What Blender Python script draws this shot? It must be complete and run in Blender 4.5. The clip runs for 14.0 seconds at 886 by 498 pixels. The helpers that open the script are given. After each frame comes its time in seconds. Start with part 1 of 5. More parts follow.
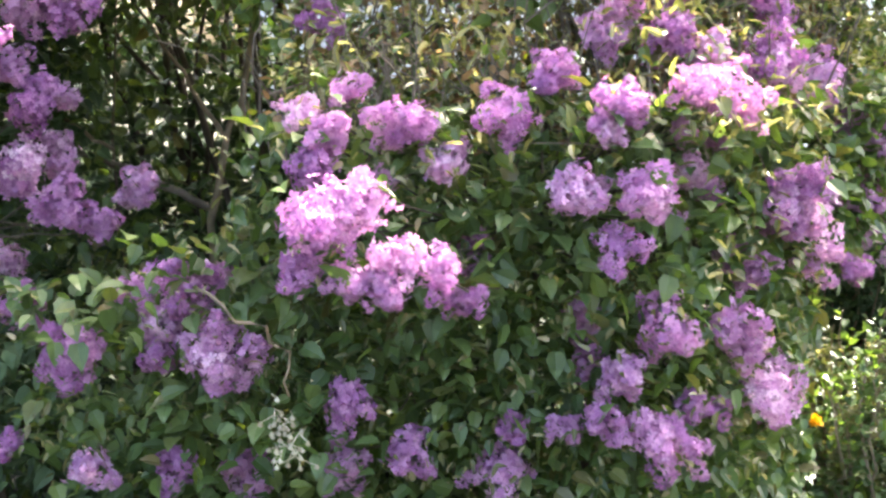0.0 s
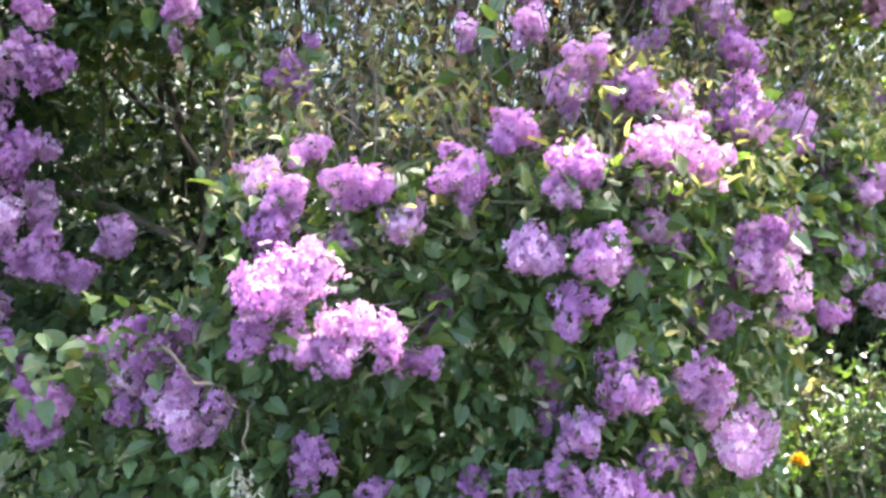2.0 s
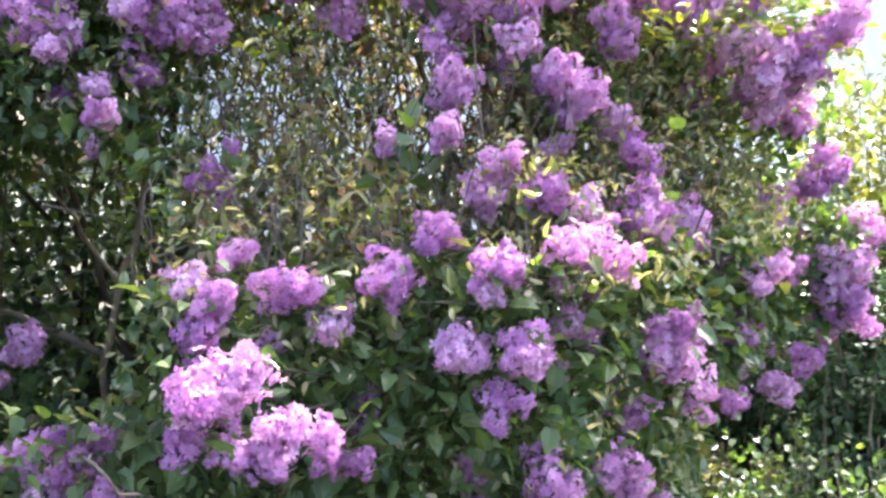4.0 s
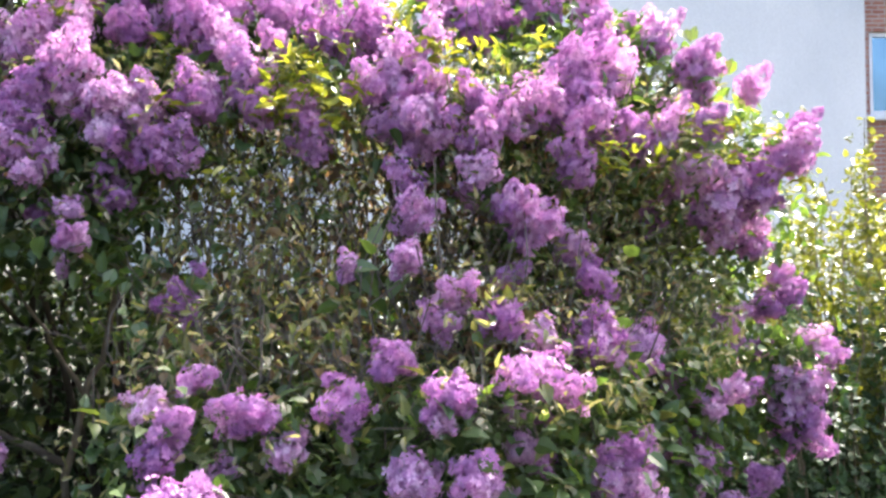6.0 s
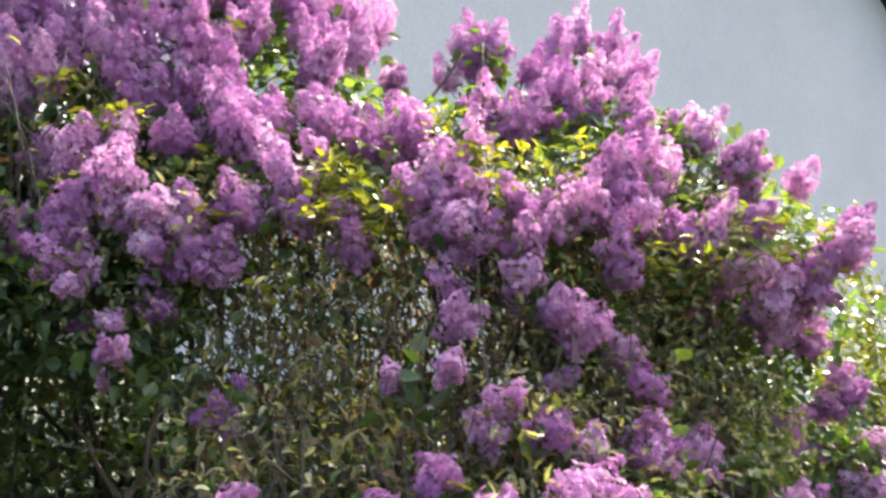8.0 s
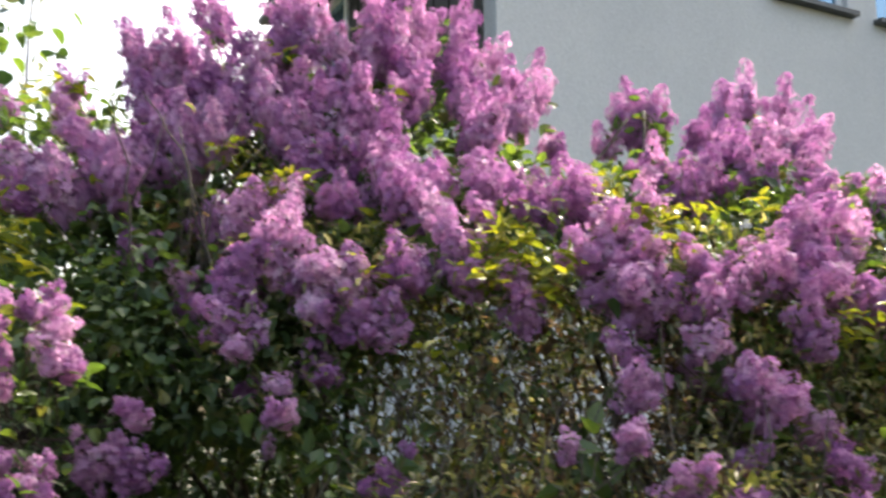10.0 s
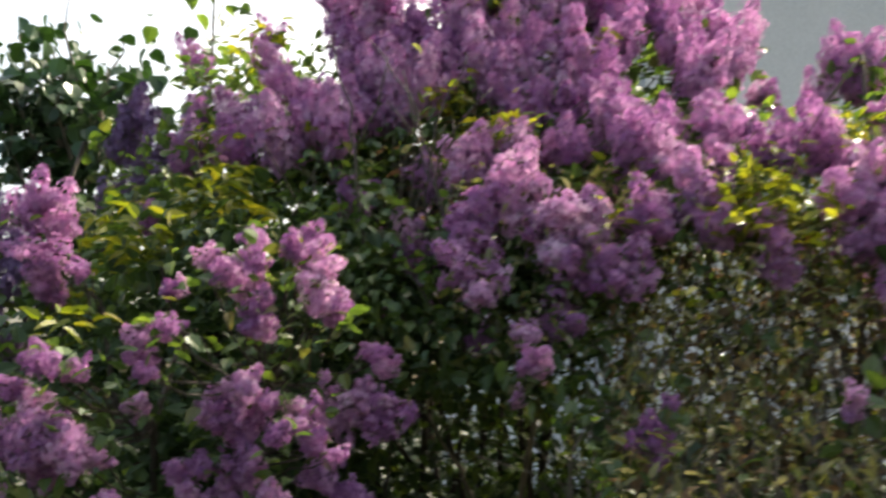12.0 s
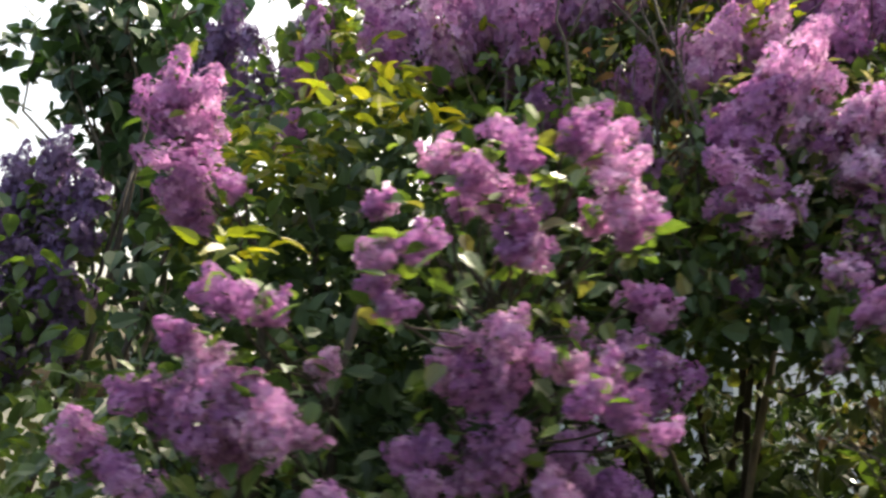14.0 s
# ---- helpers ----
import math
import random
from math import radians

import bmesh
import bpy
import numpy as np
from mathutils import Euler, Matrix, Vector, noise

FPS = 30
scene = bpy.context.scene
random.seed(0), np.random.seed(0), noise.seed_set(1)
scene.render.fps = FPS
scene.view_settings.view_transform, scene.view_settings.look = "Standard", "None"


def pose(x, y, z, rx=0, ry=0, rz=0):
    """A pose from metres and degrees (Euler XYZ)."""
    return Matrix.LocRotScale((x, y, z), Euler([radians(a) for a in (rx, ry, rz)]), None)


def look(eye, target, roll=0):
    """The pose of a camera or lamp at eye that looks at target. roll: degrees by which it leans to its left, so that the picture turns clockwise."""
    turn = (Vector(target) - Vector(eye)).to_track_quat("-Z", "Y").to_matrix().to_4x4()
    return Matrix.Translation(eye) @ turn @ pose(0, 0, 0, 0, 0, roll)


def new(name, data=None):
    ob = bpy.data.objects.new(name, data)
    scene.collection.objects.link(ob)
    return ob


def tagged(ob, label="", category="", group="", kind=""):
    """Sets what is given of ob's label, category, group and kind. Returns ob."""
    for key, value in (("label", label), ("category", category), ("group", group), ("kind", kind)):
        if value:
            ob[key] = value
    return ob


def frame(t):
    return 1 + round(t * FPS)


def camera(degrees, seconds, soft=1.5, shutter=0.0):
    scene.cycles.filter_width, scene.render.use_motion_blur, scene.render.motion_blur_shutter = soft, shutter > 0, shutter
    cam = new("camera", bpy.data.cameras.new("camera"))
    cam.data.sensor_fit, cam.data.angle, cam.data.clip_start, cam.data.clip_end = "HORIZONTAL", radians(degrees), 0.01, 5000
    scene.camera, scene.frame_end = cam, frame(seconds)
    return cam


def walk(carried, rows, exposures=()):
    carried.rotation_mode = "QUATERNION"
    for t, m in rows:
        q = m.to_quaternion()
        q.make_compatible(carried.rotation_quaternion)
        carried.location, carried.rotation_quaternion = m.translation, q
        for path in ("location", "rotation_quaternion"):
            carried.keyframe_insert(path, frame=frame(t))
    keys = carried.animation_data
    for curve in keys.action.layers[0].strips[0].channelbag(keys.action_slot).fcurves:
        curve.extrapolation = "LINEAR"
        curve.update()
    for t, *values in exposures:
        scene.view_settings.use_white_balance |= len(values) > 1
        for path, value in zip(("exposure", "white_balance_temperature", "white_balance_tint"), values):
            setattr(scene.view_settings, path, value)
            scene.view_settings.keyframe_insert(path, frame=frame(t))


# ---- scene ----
cam = camera(48.0, 14.0, soft=2.6, shutter=0.8)
PATH = [
    (0, (-0.031, 0.428, 1.496), (-0.126, 2.392, 1.133), -1.5),
    (0.5, (-0.054, 0.448, 1.518), (-0.141, 2.41, 1.141), -1.1),
    (1, (-0.028, 0.444, 1.536), (-0.124, 2.409, 1.173), -2.0),
    (1.5, (0.032, 0.437, 1.591), (-0.1, 2.396, 1.209), -2.9),
    (2, (0.092, 0.43, 1.588), (-0.057, 2.393, 1.238), -1.9),
    (2.5, (0.056, 0.434, 1.588), (-0.019, 2.412, 1.302), -2.4),
    (5, (0.012, 0.343, 1.647), (0.143, 2.336, 1.542), -1.3),
    (5.5, (0.053, 0.329, 1.672), (0.176, 2.324, 1.62), -0.9),
    (6, (0.065, 0.323, 1.683), (0.196, 2.319, 1.692), -1.0),
    (6.5, (0.032, 0.362, 1.676), (0.169, 2.357, 1.719), -1.5),
    (7, (0.067, 0.355, 1.68), (0.152, 2.349, 1.8), -2.0),
    (7.5, (0.078, 0.355, 1.706), (0.145, 2.347, 1.873), -2.2),
    (9.8, (-0.012, 0.465, 1.676), (-0.193, 2.423, 2.043), -0.5),
    (10.2, (-0.036, 0.467, 1.662), (-0.276, 2.411, 2.064), -0.7),
    (10.6, (-0.058, 0.484, 1.678), (-0.36, 2.418, 2.09), -0.0),
    (11, (-0.126, 0.479, 1.673), (-0.483, 2.412, 2.041), 1.1),
    (11.5, (-0.253, 0.475, 1.674), (-0.622, 2.415, 1.992), 1.2),
    (12, (-0.335, 0.525, 1.627), (-0.753, 2.452, 1.959), 0.6),
    (12.5, (-0.365, 0.688, 1.578), (-0.907, 2.578, 1.943), 0.7),
    (13, (-0.445, 0.806, 1.581), (-1.039, 2.683, 1.931), 1.5),
    (13.5, (-0.674, 0.946, 1.589), (-1.195, 2.852, 1.899), 2.0),
    (14, (-0.859, 0.955, 1.592), (-1.282, 2.886, 1.897), 0.9),
]
walk(cam, [(t, look(eye, target, roll)) for t, eye, target, roll in PATH], [(0, 3.54, 6650, 8), (2.5, 3.62, 5850, 10), (5, 3.06, 5950, 14), (7.5, 2.46, 6400, 10), (10, 1.95, 6750, 6), (11.5, 1.54, 6900, 5), (12.5, 1.72, 7000, 2), (13.5, 1.6, 7050, 6), (14, 1.97, 7050, 7)])

# ---- light ----
SUN_AZ, SUN_EL = 29.0, 47.0            # degrees to the right of +y, and above the ground
world = bpy.data.worlds.new("sky")
world.use_nodes = True
scene.world = world
wn = world.node_tree.nodes
sky = wn.new("ShaderNodeTexSky")
sky.sky_type, sky.sun_disc = "NISHITA", False
sky.sun_elevation, sky.sun_rotation = radians(SUN_EL), radians(SUN_AZ)
sky.dust_density, sky.air_density, sky.ozone_density = 9.5, 1.0, 0.7
wn["Background"].inputs["Strength"].default_value = 0.15
world.node_tree.links.new(sky.outputs[0], wn["Background"].inputs["Color"])
sun = new("sun", bpy.data.lights.new("sun", "SUN"))
sun.data.energy, sun.data.angle, sun.data.color = 3.2, radians(0.6), (1.0, 0.94, 0.85)
sa, se = radians(SUN_AZ), radians(SUN_EL)
sun.matrix_world = look((3 + 20 * math.sin(sa), 20 * math.cos(sa), 22), (3, 0, 22 - 20 * math.tan(se)))


# ---- materials ----
def material(name):
    m = bpy.data.materials.new(name)
    m.use_nodes = True
    m.node_tree.nodes.clear()
    return m, m.node_tree.nodes, m.node_tree.links


def ramp_of(n, l, source, stops):
    r = n.new("ShaderNodeValToRGB")
    while len(r.color_ramp.elements) < len(stops):
        r.color_ramp.elements.new(0.5)
    for e, (p, c) in zip(r.color_ramp.elements, stops):
        e.position, e.color = p, (*c, 1)
    l.new(source, r.inputs[0])
    return r.outputs[0]


def noise_of(n, l, scale, detail=4.0, rough=0.6, where="Object"):
    c = n.new("ShaderNodeTexCoord")
    t = n.new("ShaderNodeTexNoise")
    t.inputs["Scale"].default_value, t.inputs["Detail"].default_value, t.inputs["Roughness"].default_value = scale, detail, rough
    l.new(c.outputs[where], t.inputs["Vector"])
    return t.outputs[0]


def mix_of(n, l, kind, factor, a, b):
    m = n.new("ShaderNodeMix")
    m.data_type, m.blend_type = "RGBA", kind
    for socket, value in ((m.inputs["Factor"], factor), (m.inputs[6], a), (m.inputs[7], b)):
        if isinstance(value, (int, float)):
            socket.default_value = value
        elif isinstance(value, tuple):
            socket.default_value = (*value, 1)
        else:
            l.new(value, socket)
    return m.outputs[2]


def plant_material(name, stops, through_tint, through_share, rough, spec, scale, bump=0.2, own=0.0):
    """Thin living tissue: one shade per leaf or petal, mottled, lit from both sides."""
    m, n, l = material(name)
    geo = n.new("ShaderNodeNewGeometry")
    info = n.new("ShaderNodeObjectInfo")
    both = n.new("ShaderNodeMath")
    both.operation = "ADD"
    l.new(geo.outputs["Random Per Island"], both.inputs[0])
    l.new(info.outputs["Random"], both.inputs[1])
    wrap = n.new("ShaderNodeMath")
    wrap.operation = "FRACT"
    l.new(both.outputs[0], wrap.inputs[0])
    pick = wrap.outputs[0]
    if own:
        # one shade for the whole flower head, with less change from floret to floret
        mine = n.new("ShaderNodeMath")
        mine.operation, mine.inputs[1].default_value = "MULTIPLY", own
        l.new(info.outputs["Random"], mine.inputs[0])
        blend = n.new("ShaderNodeMath")
        blend.operation, blend.inputs[1].default_value = "MULTIPLY_ADD", 1.0 - own
        l.new(geo.outputs["Random Per Island"], blend.inputs[0])
        l.new(mine.outputs[0], blend.inputs[2])
        pick = blend.outputs[0]
    base = ramp_of(n, l, pick, stops)
    grain = noise_of(n, l, scale)
    shade = ramp_of(n, l, grain, [(0.3, (0.72, 0.72, 0.72)), (0.7, (1.15, 1.15, 1.15))])
    col = mix_of(n, l, "MULTIPLY", 1.0, base, shade)
    p = n.new("ShaderNodeBsdfPrincipled")
    p.inputs["Roughness"].default_value, p.inputs["Specular IOR Level"].default_value = rough, spec
    l.new(col, p.inputs["Base Color"])
    b = n.new("ShaderNodeBump")
    b.inputs["Strength"].default_value, b.inputs["Distance"].default_value = bump, 0.004
    l.new(grain, b.inputs["Height"])
    l.new(b.outputs[0], p.inputs["Normal"])
    t = n.new("ShaderNodeBsdfTranslucent")
    l.new(mix_of(n, l, "MULTIPLY", 1.0, col, through_tint), t.inputs["Color"])
    x = n.new("ShaderNodeMixShader")
    x.inputs[0].default_value = through_share
    l.new(p.outputs[0], x.inputs[1])
    l.new(t.outputs[0], x.inputs[2])
    out = n.new("ShaderNodeOutputMaterial")
    l.new(x.outputs[0], out.inputs[0])
    return m


def solid_material(name, stops, scale, rough, fine=60.0, bump=0.3, distance=0.01, metal=0.0, spec=0.5, vary=0.0):
    m, n, l = material(name)
    col = ramp_of(n, l, noise_of(n, l, scale), stops)
    fine_n = noise_of(n, l, fine)
    col = mix_of(n, l, "MULTIPLY", 0.8, col, ramp_of(n, l, fine_n, [(0.25, (0.8, 0.8, 0.8)), (0.75, (1.12, 1.12, 1.12))]))
    if vary:
        info = n.new("ShaderNodeObjectInfo")
        col = mix_of(n, l, "MULTIPLY", vary, col, ramp_of(n, l, info.outputs["Random"], [(0, (0.6, 0.6, 0.6)), (1, (1.25, 1.2, 1.15))]))
    p = n.new("ShaderNodeBsdfPrincipled")
    p.inputs["Roughness"].default_value, p.inputs["Metallic"].default_value = rough, metal
    p.inputs["Specular IOR Level"].default_value = spec
    l.new(col, p.inputs["Base Color"])
    b = n.new("ShaderNodeBump")
    b.inputs["Strength"].default_value, b.inputs["Distance"].default_value = bump, distance
    l.new(fine_n, b.inputs["Height"])
    l.new(b.outputs[0], p.inputs["Normal"])
    out = n.new("ShaderNodeOutputMaterial")
    l.new(p.outputs[0], out.inputs[0])
    return m


PETAL = plant_material("lilac_petal", [(0, (0.28, 0.10, 0.29)), (0.3, (0.44, 0.205, 0.425)), (0.7, (0.62, 0.355, 0.56)), (1, (0.85, 0.65, 0.77))],
                       (1.02, 0.80, 1.0), 0.38, 0.6, 0.25, 9.0, own=0.55)
# violet petal, darkened in its colour for shade and backlight
PETAL_SHADED = plant_material("shaded_violet_petal", [(0, (0.13, 0.07, 0.17)), (0.5, (0.22, 0.135, 0.275)), (1, (0.34, 0.23, 0.39))],
                            (0.95, 0.75, 1.0), 0.16, 0.55, 0.3, 9.0, own=0.55)
LEAF = plant_material("lilac_leaf", [(0, (0.048, 0.082, 0.03)), (0.6, (0.092, 0.145, 0.05)), (0.93, (0.14, 0.185, 0.06)), (1, (0.14, 0.12, 0.06))],
                      (1.75, 1.8, 0.5), 0.34, 0.42, 0.5, 25.0)
# olive leaf; the pale end of the ramp stands in for sunlit specks
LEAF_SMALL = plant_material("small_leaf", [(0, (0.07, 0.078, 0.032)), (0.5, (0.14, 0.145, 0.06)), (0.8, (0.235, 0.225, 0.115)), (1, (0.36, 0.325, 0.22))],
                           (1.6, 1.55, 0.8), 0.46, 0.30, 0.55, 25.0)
LEAF_DRY = plant_material("dry_leaf", [(0, (0.13, 0.085, 0.045)), (0.6, (0.25, 0.165, 0.09)), (1, (0.38, 0.28, 0.16))],
                          (1.3, 1.1, 0.8), 0.42, 0.6, 0.3, 25.0)
LEAF_YOUNG = plant_material("young_leaf", [(0, (0.10, 0.13, 0.018)), (0.5, (0.17, 0.19, 0.025)), (1, (0.27, 0.25, 0.04))],
                            (1.5, 1.5, 0.5), 0.42, 0.4, 0.45, 25.0)
LEAF_LIME = plant_material("yellow_green_leaf", [(0, (0.09, 0.11, 0.02)), (0.5, (0.15, 0.165, 0.028)), (1, (0.24, 0.23, 0.05))],
                           (1.4, 1.4, 0.5), 0.38, 0.4, 0.45, 25.0)
LEAF_BROAD = plant_material("broad_leaf", [(0, (0.022, 0.05, 0.022)), (1, (0.055, 0.105, 0.038))],
                            (1.8, 2.1, 0.6), 0.10, 0.35, 0.4, 20.0)
# darker copy of the lilac leaf; shade inside the bushes is in its colour
LEAF_SHADED = plant_material("shaded_green_leaf", [(0, (0.035, 0.06, 0.026)), (1, (0.07, 0.11, 0.045))],
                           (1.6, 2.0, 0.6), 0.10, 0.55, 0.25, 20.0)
GRASS = plant_material("grass_blade", [(0, (0.035, 0.07, 0.015)), (0.6, (0.065, 0.11, 0.022)), (1, (0.14, 0.16, 0.05))],
                       (1.8, 2.0, 0.5), 0.35, 0.5, 0.4, 30.0)
BARK = solid_material("lilac_bark", [(0.3, (0.07, 0.053, 0.036)), (0.7, (0.17, 0.14, 0.105))], 14.0, 0.85, 90.0, 0.6, 0.006)
BARK_DARK = solid_material("dark_twig", [(0.3, (0.032, 0.023, 0.016)), (0.7, (0.075, 0.058, 0.042))], 20.0, 0.85, 120.0, 0.4, 0.003)
TWIG = solid_material("dry_twig", [(0.3, (0.12, 0.085, 0.055)), (0.7, (0.27, 0.21, 0.14))], 20.0, 0.8, 120.0, 0.4, 0.003)
SOIL = solid_material("soil_and_moss", [(0.3, (0.02, 0.016, 0.011)), (0.55, (0.025, 0.029, 0.013)), (0.8, (0.042, 0.047, 0.021))], 1.7, 0.95, 40.0, 0.8, 0.03)
PLASTER = solid_material("grey_plaster", [(0.3, (0.54, 0.55, 0.55)), (0.7, (0.62, 0.62, 0.61))], 0.8, 0.9, 45.0, 0.25, 0.004)
YELLOW = plant_material("dandelion_petal", [(0, (0.75, 0.42, 0.01)), (1, (0.85, 0.55, 0.02))], (1.0, 0.9, 0.5), 0.3, 0.6, 0.3, 40.0)
WHITE_PAINT = solid_material("white_paint", [(0.3, (0.72, 0.73, 0.73)), (0.7, (0.80, 0.80, 0.79))], 3.0, 0.45, 60.0, 0.1, 0.002)
PANE = solid_material("window_pane", [(0.3, (0.16, 0.30, 0.45)), (0.7, (0.22, 0.38, 0.52))], 0.6, 0.05, 2.0, 0.02, 0.001, 0.7, 1.0)
ZINC = solid_material("dark_zinc", [(0.3, (0.06, 0.065, 0.07)), (0.7, (0.11, 0.115, 0.12))], 5.0, 0.5, 50.0, 0.15, 0.002, 0.6)
DARK_BOARD = solid_material("dark_boards", [(0.3, (0.025, 0.022, 0.02)), (0.7, (0.055, 0.048, 0.042))], 4.0, 0.8, 70.0, 0.4, 0.004, vary=0.6)
ROOF = solid_material("dark_roof_tiles", [(0.3, (0.03, 0.03, 0.032)), (0.7, (0.06, 0.058, 0.058))], 3.0, 0.75, 40.0, 0.4, 0.006)


def brick_material():
    m, n, l = material("red_brick")
    c = n.new("ShaderNodeTexCoord")
    mp = n.new("ShaderNodeMapping")
    mp.inputs["Rotation"].default_value = (radians(90), 0, 0)
    l.new(c.outputs["Object"], mp.inputs["Vector"])
    b = n.new("ShaderNodeTexBrick")
    for key, value in (("Scale", 1.0), ("Mortar Size", 0.008), ("Brick Width", 0.22), ("Row Height", 0.075)):
        b.inputs[key].default_value = value
    for key, value in (("Color1", (0.30, 0.12, 0.08, 1)), ("Color2", (0.40, 0.19, 0.13, 1)), ("Mortar", (0.42, 0.40, 0.37, 1))):
        b.inputs[key].default_value = value
    l.new(mp.outputs[0], b.inputs["Vector"])
    p = n.new("ShaderNodeBsdfPrincipled")
    p.inputs["Roughness"].default_value = 0.9
    l.new(b.outputs["Color"], p.inputs["Base Color"])
    bp = n.new("ShaderNodeBump")
    bp.inputs["Strength"].default_value, bp.inputs["Distance"].default_value = 0.5, -0.006
    l.new(b.outputs["Fac"], bp.inputs["Height"])
    l.new(bp.outputs[0], p.inputs["Normal"])
    out = n.new("ShaderNodeOutputMaterial")
    l.new(p.outputs[0], out.inputs[0])
    return m


BRICK = brick_material()


# ---- building blocks ----
def mesh_object(name, verts, faces, mats, parent=None, label="", slots=None, smooth=False):
    me = bpy.data.meshes.new(name)
    me.from_pydata([tuple(v) for v in verts], [], faces)
    for m in mats:
        me.materials.append(m)
    if slots is not None:
        me.polygons.foreach_set("material_index", slots)
    if smooth:
        me.polygons.foreach_set("use_smooth", [True] * len(faces))
    me.update()
    ob = new(name, me)
    if parent:
        ob.parent = parent
    return tagged(ob, label)


def part(name, bm, mat, parent, label=""):
    me = bpy.data.meshes.new(name)
    bm.to_mesh(me)
    bm.free()
    me.materials.append(mat)
    ob = new(name, me)
    ob.parent = parent
    return tagged(ob, label)


def box_bm(bm, lo, hi, bevel=0.0):
    r = bmesh.ops.create_cube(bm, size=1.0)
    for v in r["verts"]:
        v.co = Vector([lo[i] + (v.co[i] + 0.5) * (hi[i] - lo[i]) for i in range(3)])
    if bevel:
        bmesh.ops.bevel(bm, geom=list({e for v in r["verts"] for e in v.link_edges}), offset=bevel, segments=1, affect="EDGES")
    return bm


def turns(rng, n, aim=None, spread=0.6):
    """n rotation matrices; with aim (n x 3) local z points near it, with a free spin about it."""
    z = rng.normal(size=(n, 3)) if aim is None else np.asarray(aim, float) + rng.normal(size=(n, 3)) * spread
    z /= np.linalg.norm(z, axis=1, keepdims=True) + 1e-9
    x = rng.normal(size=(n, 3))
    x -= z * (x * z).sum(1, keepdims=True)
    x /= np.linalg.norm(x, axis=1, keepdims=True) + 1e-9
    return np.stack([x, np.cross(z, x), z], axis=2)


def scatter(tv, tf, places, rot, size):
    """Copies of a small template, joined."""
    tv = np.asarray(tv, float)
    v = np.einsum("nij,kj->nki", rot, tv) * np.asarray(size)[:, None, None] + np.asarray(places)[:, None, :]
    k = len(tv)
    return v.reshape(-1, 3), [tuple(i + b for i in f) for b in range(0, k * len(places), k) for f in tf]


# a heart-shaped leaf one unit long, folded along its rib, tip along +x, upper side +z
LEAF_V = [(0, 0, 0), (0.30, 0, -0.02), (0.65, 0, -0.05), (1, 0, -0.16), (0.02, 0.24, 0.06), (0.32, 0.36, 0.09), (0.68, 0.22, 0.02),
          (0.02, -0.24, 0.06), (0.32, -0.36, 0.09), (0.68, -0.22, 0.02)]
LEAF_F = [(0, 1, 5, 4), (1, 2, 6, 5), (2, 3, 6), (0, 7, 8, 1), (1, 8, 9, 2), (2, 9, 3)]
LEAF_SHAPES = {}


def leaves(ob, name, places, rot, sizes, mat, single=0, narrow=1.0, label=""):
    """Foliage: the foremost leaves are parts of their own, the rest one mesh."""
    shape = [(x, y * narrow, z) for x, y, z in LEAF_V]
    key = (mat.name, narrow)
    if single and key not in LEAF_SHAPES:
        me = bpy.data.meshes.new("leaf")
        me.from_pydata(shape, [], LEAF_F)
        me.materials.append(mat)
        LEAF_SHAPES[key] = me
    order = np.argsort(np.asarray(places)[:, 1])
    for i in order[:single]:
        o = new("leaf", LEAF_SHAPES[key])
        o.parent = ob
        o.matrix_basis = Matrix.LocRotScale(Vector(places[i]), Matrix(rot[i].tolist()).to_quaternion(), Vector((sizes[i],) * 3))
    rest = order[single:]
    if len(rest):
        v, f = scatter(shape, LEAF_F, np.asarray(places)[rest], rot[rest], np.asarray(sizes)[rest])
        tagged(mesh_object(name, v, f, [mat], ob, label), kind="stuff")


# four cupped petals
FLORET_V = [(0, 0, 0)]
FLORET_F = []
for q in range(4):
    a = q * math.pi / 2
    for da, r, h in ((-0.55, 0.40, 0.10), (0, 0.62, 0.06), (0.55, 0.40, 0.10)):
        FLORET_V.append((r * math.cos(a + da), r * math.sin(a + da), h))
    b = 1 + 3 * q
    FLORET_F.append((0, b, b + 1, b + 2))


